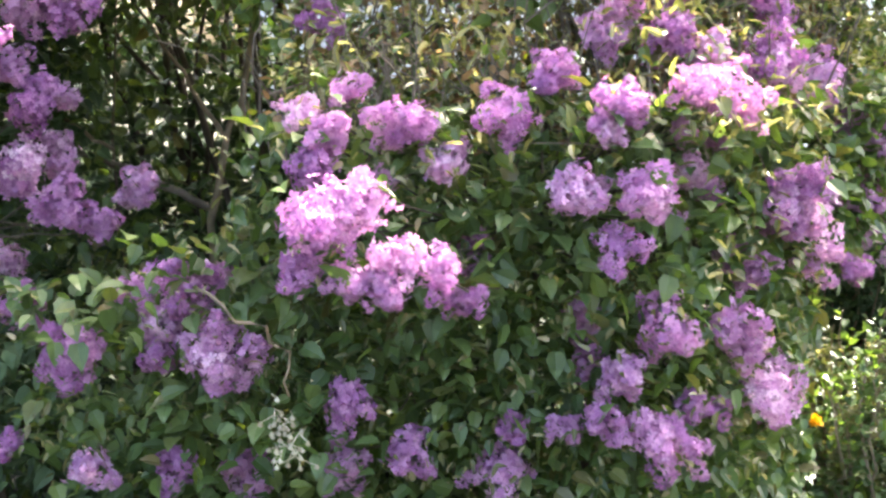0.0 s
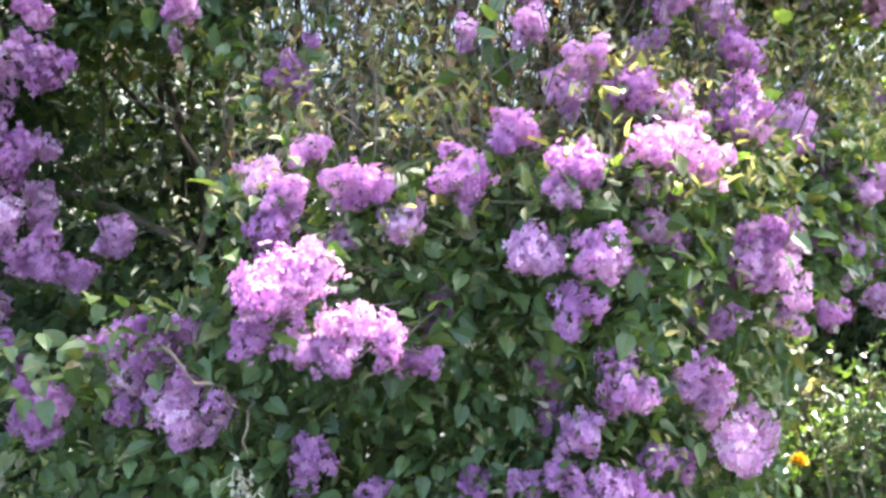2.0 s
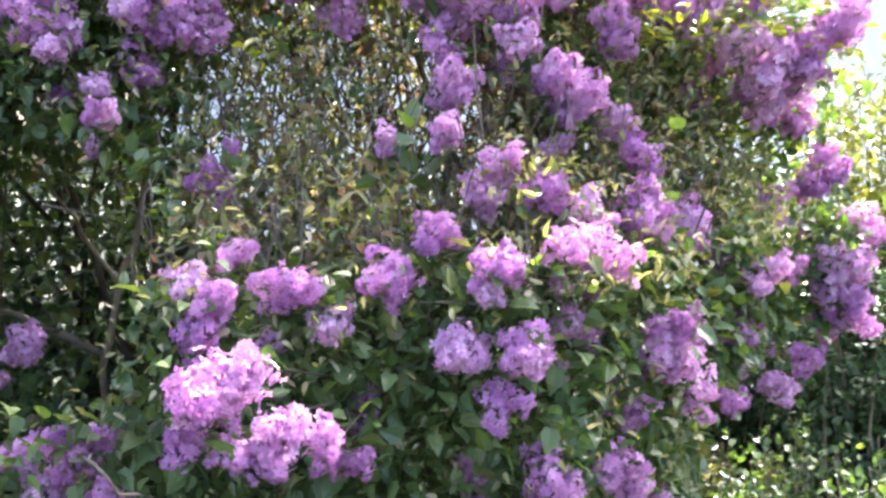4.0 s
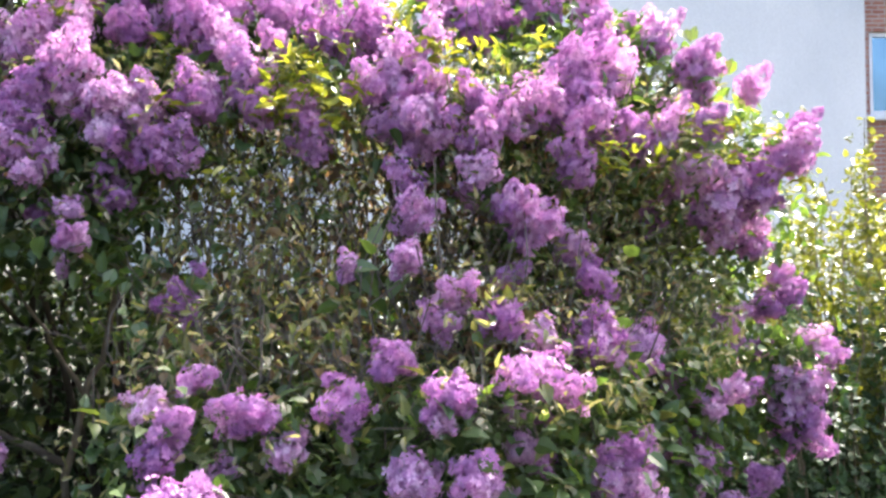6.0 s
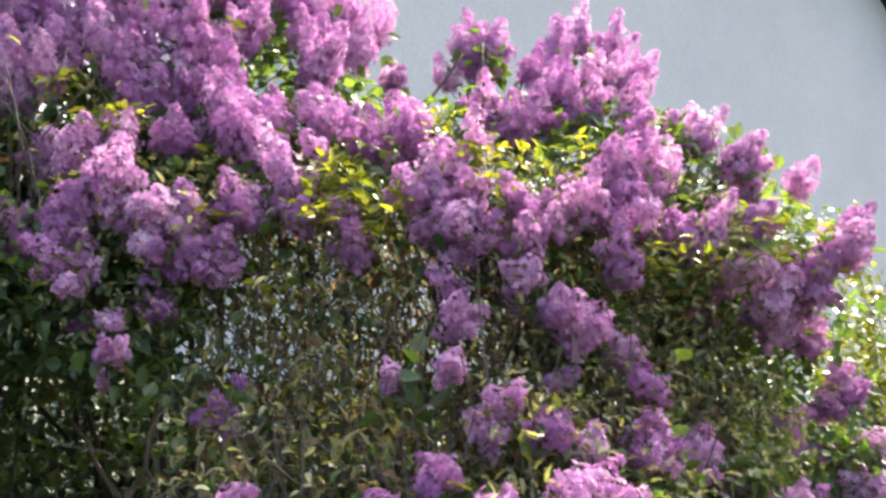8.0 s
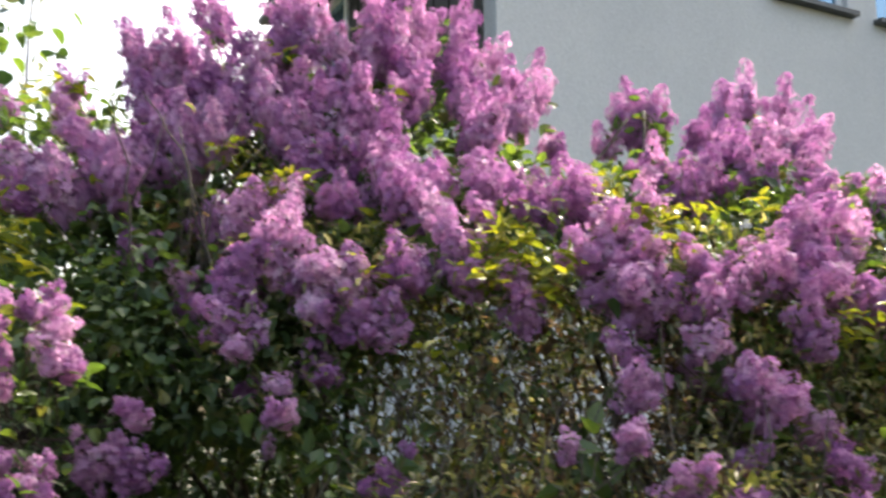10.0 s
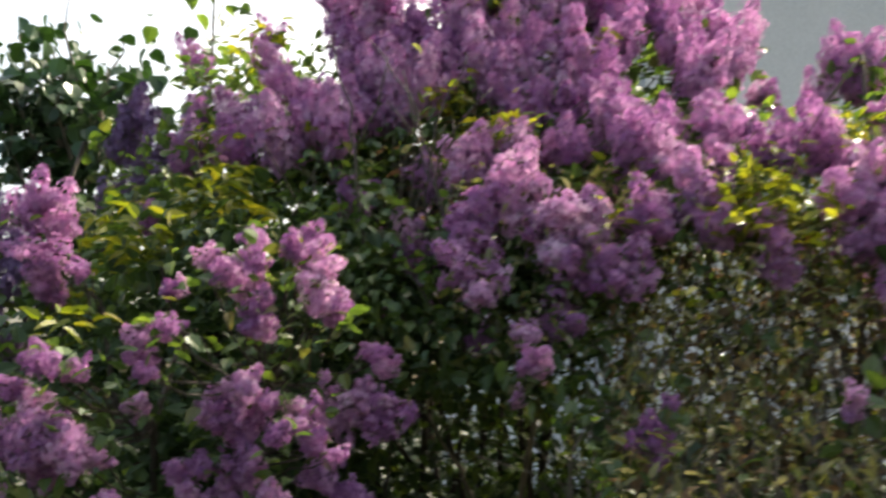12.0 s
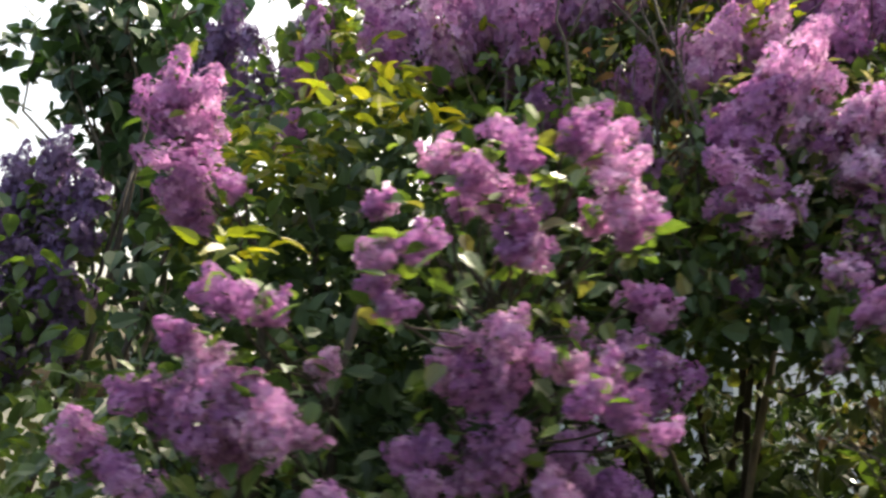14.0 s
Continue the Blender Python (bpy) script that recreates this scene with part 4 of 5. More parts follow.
NEAR_C = [(-0.94, 2.07, 1.6, 0.045), (-0.93, 2.41, 1.46, 0.103), (-0.93, 2.14, 1.61, 0.049), (-0.89, 2.12, 1.59, 0.064), (-0.86, 2.11, 1.56, 0.045), (-0.85, 2.44, 1.62, 0.111), (-1.44, 2.07, 1.67, 0.045), (-1.43, 2.09, 1.67, 0.045), (-1.42, 2.11, 1.63, 0.049), (-1.39, 2.06, 1.72, 0.055), (-1.39, 2.11, 1.63, 0.05), (-1.34, 2.01, 1.71, 0.054), (-1.33, 2.02, 1.7, 0.045), (-1.33, 2.31, 1.64, 0.052), (-1.31, 2.07, 1.7, 0.045), (-1.23, 2.24, 1.86, 0.045), (-1.23, 2.27, 1.86, 0.048), (-1.17, 2, 1.75, 0.048), (-1.17, 2.03, 1.72, 0.06), (-1.13, 1.98, 1.69, 0.045), (-1.12, 2.02, 1.76, 0.045), (-1.12, 2.2, 1.63, 0.058), (-1.11, 2.24, 1.67, 0.064), (-1.11, 2.21, 1.63, 0.063)]
NEAR_D = [(-1.1, 1.97, 1.77, 0.045), (-1.05, 2.2, 1.86, 0.072), (-1.04, 2.16, 1.67, 0.067), (-1.03, 2.16, 1.78, 0.054), (-1.02, 2.16, 1.82, 0.071), (-1.01, 2.16, 1.78, 0.047), (-1, 2.17, 1.65, 0.053), (-0.97, 2.23, 1.64, 0.053), (-0.94, 2.42, 1.64, 0.113), (-0.93, 2.21, 1.83, 0.061), (-0.92, 2.17, 1.63, 0.045), (-0.9, 2.14, 1.84, 0.07), (-0.9, 2.42, 1.67, 0.063), (-0.9, 2.46, 1.65, 0.06), (-0.89, 2.2, 1.82, 0.045), (-0.89, 2.19, 1.8, 0.045), (-0.89, 2.45, 1.75, 0.046), (-0.87, 2.15, 1.81, 0.051), (-0.87, 2.41, 1.75, 0.053), (-0.87, 2.42, 1.65, 0.064), (-0.86, 2.42, 1.72, 0.052), (-0.86, 2.46, 1.63, 0.052), (-1.61, 2.32, 2.01, 0.071), (-1.61, 2.42, 1.88, 0.051)]
NEAR_E = [(-1.6, 2.36, 2.02, 0.068), (-1.59, 2.32, 2.07, 0.078), (-1.58, 2.38, 2.04, 0.094), (-1.58, 2.36, 1.91, 0.105), (-1.56, 2.32, 1.95, 0.117), (-1.56, 2.38, 1.88, 0.058), (-1.55, 2.71, 2.1, 0.076), (-1.5, 2.35, 1.92, 0.057), (-1.14, 2.19, 1.91, 0.045), (-1.13, 2.33, 1.88, 0.05), (-1.12, 2.21, 1.91, 0.045), (-1.08, 2.15, 1.88, 0.053), (-1.08, 2.2, 1.89, 0.049), (-1.06, 2.22, 1.95, 0.06), (-1.02, 2.14, 1.9, 0.05), (-0.96, 2.14, 1.92, 0.045), (-0.95, 2.16, 1.92, 0.045), (-0.93, 2.19, 1.95, 0.049), (-0.92, 2.16, 1.91, 0.071), (-0.89, 2.15, 1.88, 0.053), (-1.65, 3.14, 2.49, 0.112), (-1.63, 3.07, 2.4, 0.137), (-1.63, 3.13, 2.4, 0.117)]
VIOLET_A = [(-2.76, 3.51, 1.81, 0.147), (-2.73, 3.49, 1.79, 0.131), (-2.7, 3.53, 1.81, 0.119), (-2.69, 3.51, 1.71, 0.167), (-2.68, 3.46, 1.69, 0.141), (-2.64, 3.49, 1.78, 0.112), (-2.61, 3.48, 1.84, 0.108), (-2.55, 3.52, 1.75, 0.13), (-2.54, 3.54, 1.74, 0.116), (-2.51, 3.46, 1.87, 0.16), (-2.78, 3.5, 2.12, 0.138), (-2.77, 3.53, 2.09, 0.112), (-2.73, 3.53, 2.06, 0.104), (-2.71, 3.47, 2.06, 0.141), (-2.71, 3.46, 2.09, 0.13), (-2.69, 3.48, 1.93, 0.158), (-2.68, 3.51, 1.92, 0.134), (-2.67, 3.47, 2.04, 0.127), (-2.62, 3.46, 1.98, 0.128), (-2.61, 3.52, 2.05, 0.128), (-2.59, 3.49, 1.97, 0.136), (-2.59, 3.53, 2.04, 0.149), (-2.57, 3.53, 1.98, 0.14), (-2.53, 3.47, 1.96, 0.119)]
VIOLET_B = [(-2.53, 3.5, 1.88, 0.174), (-2.46, 3.46, 2.04, 0.108), (-2.72, 3.53, 2.21, 0.103), (-2.71, 3.52, 2.21, 0.136), (-2.7, 3.52, 2.13, 0.149), (-2.69, 3.51, 2.26, 0.119), (-2.67, 3.51, 2.16, 0.119), (-2.63, 3.54, 2.26, 0.11), (-2.61, 3.49, 2.22, 0.115), (-2.59, 3.51, 2.16, 0.13), (-2.57, 3.49, 2.28, 0.134), (-2.57, 3.53, 2.14, 0.107), (-2.52, 3.5, 2.18, 0.111), (-2.48, 3.49, 2.13, 0.12), (-2.47, 3.52, 2.19, 0.13), (-2.45, 3.5, 2.18, 0.113), (-2.17, 3.53, 2.33, 0.12), (-2.12, 3.54, 2.34, 0.12), (-2.06, 3.51, 2.36, 0.114), (-2.16, 3.56, 2.55, 0.11), (-2.14, 3.57, 2.38, 0.115), (-2.11, 3.52, 2.56, 0.13), (-2.1, 3.58, 2.62, 0.124), (-2.09, 3.56, 2.52, 0.113)]
VIOLET_C = [(-2.03, 3.59, 2.39, 0.112), (-2.03, 3.58, 2.42, 0.129), (-2.01, 3.57, 2.41, 0.101), (-1.99, 3.54, 2.49, 0.18), (-1.98, 3.56, 2.47, 0.164), (-1.9, 3.53, 2.42, 0.166), (-1.87, 3.59, 2.48, 0.143), (-1.86, 3.56, 2.61, 0.132), (-1.86, 3.56, 2.56, 0.136), (-1.86, 3.57, 2.51, 0.119), (-1.85, 3.52, 2.4, 0.151), (-1.84, 3.52, 2.57, 0.106), (-2.1, 3.56, 2.67, 0.12), (-2.06, 3.52, 2.65, 0.139), (-1.86, 3.56, 2.63, 0.11)]


def back_row(seed, n, x0, x1, z0, z1, y0=0.8, y1=1.2):
    """Flower clusters on the top and the far side of the crown."""
    r = np.random.default_rng(seed)
    out = []
    for k in range(n):
        x, z = r.uniform(x0, x1), r.uniform(z0, z1)
        out.append((x, float(crown_front(x, z)) + r.uniform(y0, y1), z, r.uniform(0.10, 0.15)))
    return out


main_bush = lilac("large flowering lilac with pink-purple panicles over green leaves", (0.35, 3.45, 0), (MAIN_A, MAIN_B, MAIN_C, MAIN_D, MAIN_E, MAIN_F, MAIN_G, MAIN_H, MAIN_I, MAIN_J, MAIN_K, MAIN_L,) + (back_row(71, 34, 0.35, 1.2, 1.2, 2.1), back_row(73, 16, 0.1, 1.0, 2.0, 2.2, 0.3, 0.8)), PANICLES, 18, 3, 0.45, leafy=2, at_root=2)
tall_bush = lilac("tall lilac with a dense crown of pink panicles", (-0.95, 3.65, 0), (TALL_A, TALL_B, TALL_C, TALL_D, TALL_E, TALL_F, TALL_G, TALL_H, TALL_I,) + (back_row(72, 34, -1.7, -0.7, 1.8, 2.3), back_row(74, 16, -1.4, -0.4, 2.3, 2.5, 0.3, 0.8)), PANICLES, 14, 4, 0.4, leafy=2, at_root=2)
near_bush = lilac("lilac with loose pink panicles on long outer branches", (-1.45, 2.75, 0), (NEAR_A, NEAR_B, NEAR_C, NEAR_D, NEAR_E,), PANICLES, 9, 5, 0.35, leafy=1, at_root=3, lo=0.022, hi=0.042, single=240)
violet_bush = lilac("lilac with violet panicles, coloured darker for shade", (-2.7, 3.5, 0), (VIOLET_A, VIOLET_B, VIOLET_C,), PANICLES_SHADED, 5, 6, 0.3)

rng = np.random.default_rng(21)
fill_leaves(main_bush, rng, 15000, -0.9, 0.95, 0.05, 1.42, 1.0, 0.028, 0.056, LEAF, "foliage", -0.25, 0.05)
fill_leaves(main_bush, rng, 1300, 0.35, 1.35, 1.36, 2.1, 1.3, 0.02, 0.045, LEAF, "foliage", 0.0, 0.05)
fill_leaves(main_bush, rng, 500, -0.6, 0.35, 1.36, 2.1, 0.9, 0.02, 0.045, LEAF, "foliage", 0.0, 0.05)
fill_leaves(main_bush, rng, 1000, -0.5, 0.9, 1.25, 2.15, 0.5, 0.03, 0.055, LEAF_SMALL, "small_leaves", -0.7, 0.95, "small leaves on the far side, paled to look sunlit", 0.75)
fill_leaves(main_bush, rng, 800, -0.9, 0.5, 1.5, 2.3, 0.6, 0.018, 0.045, LEAF_SMALL, "small_leaves", -0.3, 1.0, "small leaves on the far side, paled to look sunlit", 0.7)
fill_leaves(main_bush, rng, 2200, -0.4, 1.0, 2.05, 2.45, 0.8, 0.025, 0.05, LEAF, "foliage", -0.1, 0.06)
fill_leaves(tall_bush, rng, 6000, -1.9, -0.3, 0.05, 1.5, 1.0, 0.03, 0.06, LEAF, "foliage", -0.05, 0.75)
fill_leaves(tall_bush, rng, 4600, -1.9, -0.55, 1.4, 2.2, 1.2, 0.025, 0.05, LEAF, "foliage", -0.05, 0.15)
fill_leaves(tall_bush, rng, 3200, -1.8, -0.1, 2.15, 2.75, 0.9, 0.025, 0.05, LEAF, "foliage", -0.1, 0.08)


def blob_leaves(bush, n, centre, radius, lo, hi, mat, name, floor_value=-0.1, label=""):
    p = clumpy(rng, n, (-1, -1, -1), (1, 1, 1), 2.2, floor_value)
    p = p[(p * p).sum(1) < 1.0] * np.array(radius) + np.array(centre)
    leaf_mesh(bush, name, rng, p, rng.normal(size=p.shape) + np.array([0, -0.6, 0.1]), lo, hi, mat, label)


# inner leaves take the darker copy, which paints the shade in
blob_leaves(near_bush, 6500, (-1.35, 2.72, 0.95), (0.62, 0.5, 1.0), 0.03, 0.06, LEAF_SHADED, "foliage")
blob_leaves(near_bush, 3600, (-1.35, 2.75, 1.7), (0.6, 0.4, 0.5), 0.028, 0.055, LEAF_SHADED, "foliage")
fill_leaves(main_bush, rng, 1600, -1.0, -0.42, 1.5, 2.0, 0.7, 0.025, 0.05, LEAF, "foliage", -0.05, 0.08)
fill_leaves(tall_bush, rng, 10000, -1.9, 0.3, 0.1, 1.62, 0.7, 0.035, 0.065, LEAF_SHADED, "foliage", -0.6, 1.45, "leaves coloured dark for the shade in the depth of the bush")
fill_leaves(tall_bush, rng, 1800, -1.25, -0.45, 1.8, 2.4, 0.5, 0.02, 0.042, LEAF, "foliage", -0.3, 0.03)
fill_leaves(main_bush, rng, 1500, -0.45, 0.9, 1.4, 2.15, 0.8, 0.018, 0.042, LEAF_DRY, "dry_leaves", -0.15, 0.10, "withered brown leaves and seed heads")
fill_leaves(main_bush, rng, 2600, -0.7, 0.6, 0.8, 1.42, 0.4, 0.03, 0.06, LEAF_SHADED, "foliage", -0.6, 1.2, "leaves coloured dark for the shade in the depth of the bush")
blob_leaves(tall_bush, 2600, (-1.0, 3.4, 2.32), (0.5, 0.32, 0.32), 0.03, 0.055, LEAF, "foliage", -0.3)
blob_leaves(tall_bush, 6500, (-1.45, 3.3, 1.95), (0.6, 0.42, 0.62), 0.03, 0.06, LEAF, "foliage", -0.2)
blob_leaves(near_bush, 130, (-0.70, 2.12, 1.16), (0.2, 0.12, 0.16), 0.034, 0.052, LEAF, "foliage", -1.0)
blob_leaves(violet_bush, 4500, (-2.75, 3.45, 1.0), (0.6, 0.45, 1.15), 0.04, 0.08, LEAF, "foliage", -0.3)

fill_leaves(main_bush, rng, 3000, -0.42, 1.1, 1.36, 1.75, 0.8, 0.016, 0.04, LEAF_SMALL, "small_leaves", -0.15, -0.03, "small olive leaves, some paled to look sunlit", 0.5)
fill_leaves(main_bush, rng, 3300, -0.8, 1.1, 1.75, 2.2, 0.8, 0.016, 0.04, LEAF_SMALL, "small_leaves", -0.15, -0.03, "small olive leaves, some paled to look sunlit", 0.5)
# next four: leaves added mostly out of sight, to shade the flowers in front
fill_leaves(main_bush, rng, 1500, 0.4, 1.3, 1.3, 1.92, 1.0, 0.03, 0.05, LEAF, "foliage", -0.4, 0.35)
blob_leaves(tall_bush, 4000, (-0.55, 4.15, 2.42), (0.8, 0.32, 0.4), 0.03, 0.055, LEAF, "foliage", -0.6)
blob_leaves(main_bush, 1600, (1.05, 3.58, 1.83), (0.38, 0.2, 0.22), 0.03, 0.055, LEAF, "foliage", -0.8)
fill_leaves(main_bush, rng, 1500, 0.8, 1.35, 0.95, 1.42, 0.5, 0.03, 0.055, LEAF, "foliage", -0.4, 0.08)
fill_leaves(main_bush, rng, 800, -0.45, 1.0, 1.4, 2.1, 0.7, 0.02, 0.038, LEAF_LIME, "small_leaves", -0.1, 0.05, "small yellow-green leaves", 0.7)
fill_leaves(main_bush, rng, 450, -0.5, 0.5, 1.45, 2.1, 0.4, 0.02, 0.04, LEAF_LIME, "small_leaves", -0.5, 0.95, "small yellow-green leaves", 0.7)
fill_leaves(main_bush, rng, 450, -0.5, 0.5, 1.45, 2.1, 0.4, 0.02, 0.04, LEAF_DRY, "dry_leaves", -0.5, 1.0, "withered brown leaves and seed heads")
# two more leaf masses added behind the right crown to block the sun
blob_leaves(main_bush, 2600, (1.0, 3.65, 1.75), (0.6, 0.3, 0.5), 0.03, 0.055, LEAF, "foliage", -0.5)
blob_leaves(main_bush, 1500, (0.85, 3.5, 2.1), (0.45, 0.35, 0.35), 0.03, 0.055, LEAF, "foliage", -0.4)
fill_leaves(main_bush, rng, 2200, -0.95, 0.7, 0.6, 1.4, 0.5, 0.012, 0.03, LEAF_SMALL, "small_leaves", -0.1, -0.03, "small olive leaves, some paled to look sunlit", 0.6)
fill_leaves(main_bush, rng, 1100, -0.1, 0.75, 1.3, 2.05, 0.4, 0.018, 0.036, LEAF_DRY, "dry_leaves", -0.5, 0.5, "withered brown leaves and seed heads")
blob_leaves(tall_bush, 500, (-1.02, 4.25, 2.6), (0.4, 0.2, 0.4), 0.022, 0.042, LEAF_DRY, "dry_leaves", -0.9, "withered brown leaves")
blob_leaves(main_bush, 200, (-0.46, 2.11, 0.84), (0.24, 0.05, 0.16), 0.03, 0.05, LEAF, "foliage", -1.0)
# pale-lit young leaves at the branch ends
YOUNG_A = [(0.23, 2.78, 2.19), (0.32, 2.82, 2.22), (0.46, 2.88, 2.21), (0.33, 2.78, 2.18), (-0.15, 2.71, 2.15), (-0.09, 2.68, 2.11), (-0.15, 2.62, 2.02), (-0.03, 2.65, 2.06), (0.01, 2.62, 2), (-0.11, 2.63, 2.04), (0.15, 2.93, 2.32), (0.91, 2.96, 1.99), (1.03, 3.04, 2.04), (1.13, 3.09, 2), (0.75, 2.85, 1.92), (0.83, 2.9, 1.94), (0.96, 2.97, 1.94), (1.1, 3.05, 1.93), (0.88, 2.97, 1.67)]
YOUNG_B = [(0.62, 2.77, 1.91), (1.07, 3.06, 2.01), (0.96, 3, 2.05), (1.27, 3.12, 1.88), (-0.48, 3.15, 2.63), (-0.08, 2.79, 2.21), (-0.13, 2.7, 2.13), (0.11, 2.88, 2.27), (0.18, 2.78, 2.19), (-0.43, 2.59, 2.03), (-0.16, 2.62, 2.03), (0.58, 2.76, 1.94), (0.64, 2.79, 1.92), (-0.11, 2.65, 2.07), (0.23, 2.68, 2.1), (-0.12, 2.69, 2.09), (-0.14, 2.66, 2.04), (-0.01, 2.68, 2.05), (-0.25, 2.56, 1.86), (-0.46, 2.82, 2.2)]
YOUNG_LEFT = [(-0.68, 2.85, 2.33), (-0.86, 2.94, 2.43), (-0.71, 2.8, 2.29), (-1.46, 2.83, 2.32), (-1.35, 2.71, 2.21), (-1.33, 2.63, 2.14), (-1.25, 2.59, 2.08), (-0.79, 3.16, 2.79), (-1.37, 2.7, 2.17), (-1.38, 2.64, 2.12), (-1.49, 2.58, 2), (-1.46, 2.6, 2.03), (-1.58, 2.61, 2.06), (-1.57, 2.57, 1.97), (-1.63, 2.52, 1.87), (-1.59, 2.51, 1.84), (-1.44, 3.17, 2.75), (-1.5, 3.14, 2.71)]
YOUNG_FAR = [(-1.41, 3.07, 2.59), (-0.85, 3, 2.48), (-0.59, 3.12, 2.6), (-1.25, 2.89, 2.35), (-0.64, 2.87, 2.32), (-1.49, 2.74, 2.16), (-1.4, 2.78, 2.19), (-1.31, 2.67, 2.1), (-1.41, 2.68, 2.11), (-0.77, 2.97, 2.37), (-0.72, 2.9, 2.3), (-1.55, 2.65, 2.05), (-1.58, 2.64, 2.02), (-1.68, 2.66, 2.08), (-1.51, 2.98, 2.38), (-0.99, 2.2, 1.91), (-1.41, 2.2, 1.8), (-1.44, 2.2, 1.79), (-1.27, 2.2, 2)]
for bush, spots, each, lo, hi in ((main_bush, YOUNG_A, 13, 0.028, 0.05), (main_bush, YOUNG_B, 13, 0.028, 0.05), (tall_bush, YOUNG_LEFT, 18, 0.03, 0.052), (tall_bush, YOUNG_FAR, 9, 0.03, 0.05)):
    p, tips = [], []
    for c in spots:
        for k in range(each):
            a = rng.uniform(0, 6.28)
            p.append(np.array(c) + np.array([math.cos(a), math.sin(a), 0]) * rng.uniform(0, 0.06) + rng.normal(size=3) * 0.02)
            tips.append((math.cos(a), math.sin(a), 0.05))
    leaf_mesh(bush, "young_leaves", rng, np.array(p), tips, lo, hi, LEAF_YOUNG, "yellow-green young leaves", 0.1, 0.62, 190)


def limb(bush, points, r0, r1, mat=None, name="stem", label=""):
    B = Vector(bush.location)
    pts = [Vector(p) - B for p in points]
    path = []
    for a, b in zip(pts, pts[1:]):
        path += [a.lerp(b, i / 3) + Vector(rng.normal(size=3) * 0.004) for i in range(3)]
    path.append(pts[-1])
    return mesh_object(name, *tube(path, r0, r1, 7, 0.12, rng), [mat or BARK], bush, label, smooth=True)


limb(tall_bush, [(-0.95, 3.45, -0.05), (-0.86, 3.2, 0.8), (-0.79, 3.1, 1.09), (-0.74, 3.1, 1.32), (-0.69, 3.1, 1.40), (-0.62, 3.12, 1.75)], 0.013, 0.007, TWIG)
limb(tall_bush, [(-0.74, 3.1, 1.32), (-0.81, 3.1, 1.43), (-0.86, 3.1, 1.52), (-0.97, 3.12, 1.68)], 0.007, 0.004, TWIG)
limb(tall_bush, [(-0.80, 3.1, 1.13), (-0.92, 3.1, 1.19), (-1.06, 3.1, 1.26), (-1.16, 3.1, 1.29), (-1.40, 3.08, 1.37)], 0.012, 0.008)
limb(tall_bush, [(-1.05, 3.1, 1.29), (-1.13, 3.1, 1.34), (-1.19, 3.1, 1.39), (-1.3, 3.1, 1.52)], 0.006, 0.004, TWIG)
limb(tall_bush, [(-1.08, 3.2, 0.6), (-1.06, 3.12, 1.32), (-1.02, 3.14, 1.75)], 0.005, 0.003)
# bare forked twigs and withered leaves in a thin place of the crown
for k in range(16):
    x0, y0 = -0.90 + 0.07 * rng.normal(), 3.05 + 0.2 * rng.normal()
    a = Vector((x0 + 0.03, y0, 1.95))
    b = Vector((x0 + 0.03 * rng.normal(), y0, 2.16 + 0.05 * rng.normal()))
    limb(tall_bush, [a, b, b + Vector((-0.05 + 0.02 * rng.normal(), 0.02, 0.16)), b + Vector((-0.09 + 0.04 * rng.normal(), 0.03, 0.30))], 0.0035, 0.0018, BARK_DARK)
    limb(tall_bush, [b, b + Vector((0.05 + 0.02 * rng.normal(), 0.0, 0.11)), b + Vector((0.08 + 0.03 * rng.normal(), 0.02, 0.24))], 0.0026, 0.0015, BARK_DARK)
for count, mat, word in ((260, LEAF_DRY, "withered brown leaves"), (130, LEAF_SMALL, "small olive leaves, some paled to look sunlit")):
    p = np.column_stack([rng.normal(-0.87, 0.09, count), rng.normal(3.2, 0.22, count), rng.normal(2.22, 0.13, count)])
    leaves(tall_bush, "dry_leaves", p - np.asarray(tall_bush.location), leaf_turns(rng, rng.normal(size=p.shape)), rng.uniform(0.018, 0.042, count), mat, 0, 0.8, word)
limb(main_bush, [(0.02, 3.3, 2.30), (0.12, 3.3, 2.47), (0.22, 3.3, 2.60)], 0.006, 0.004)
limb(main_bush, [(-0.62, 2.2, 1.12), (-0.47, 2.0, 1.11), (-0.41, 2.0, 1.08), (-0.37, 2.0, 1.03), (-0.37, 2.0, 0.96)], 0.0035, 0.002, TWIG)
# last year's dry seed heads under the thin outer branch
SEED = plant_material("dry_seed_head", [(0, (0.28, 0.24, 0.15)), (0.6, (0.46, 0.42, 0.30)), (1, (0.62, 0.58, 0.46))], (1.0, 0.95, 0.8), 0.3, 0.6, 0.3, 40.0)
for sx, sy, sz, ln in ((-0.385, 1.98, 0.97, 0.08), (-0.36, 1.98, 0.92, 0.06)):
    head = Joined()
    at = Vector((sx, sy, sz)) - main_bush.location
    for k in range(18):
        h = rng.uniform(0, 1)
        a = at + Vector((0.01 * rng.normal(), 0.01 * rng.normal(), -ln * h))
        b = a + Vector((rng.normal() * 0.016, rng.normal() * 0.016, -0.012))
        head.add(*tube([a, b], 0.0012, 0.0008, 4))
        head.add([b + Vector(c) for c in ((0, 0, 0.004), (0.005, 0, -0.004), (0.001, 0.005, -0.010), (-0.005, 0, -0.004), (0, -0.004, -0.006))],
                 [(0, 1, 2), (0, 2, 3), (0, 3, 4), (0, 4, 1), (1, 4, 3, 2)])
    mesh_object("seed_head", head.v, head.f, [SEED], main_bush, "dry straw-coloured seed head")
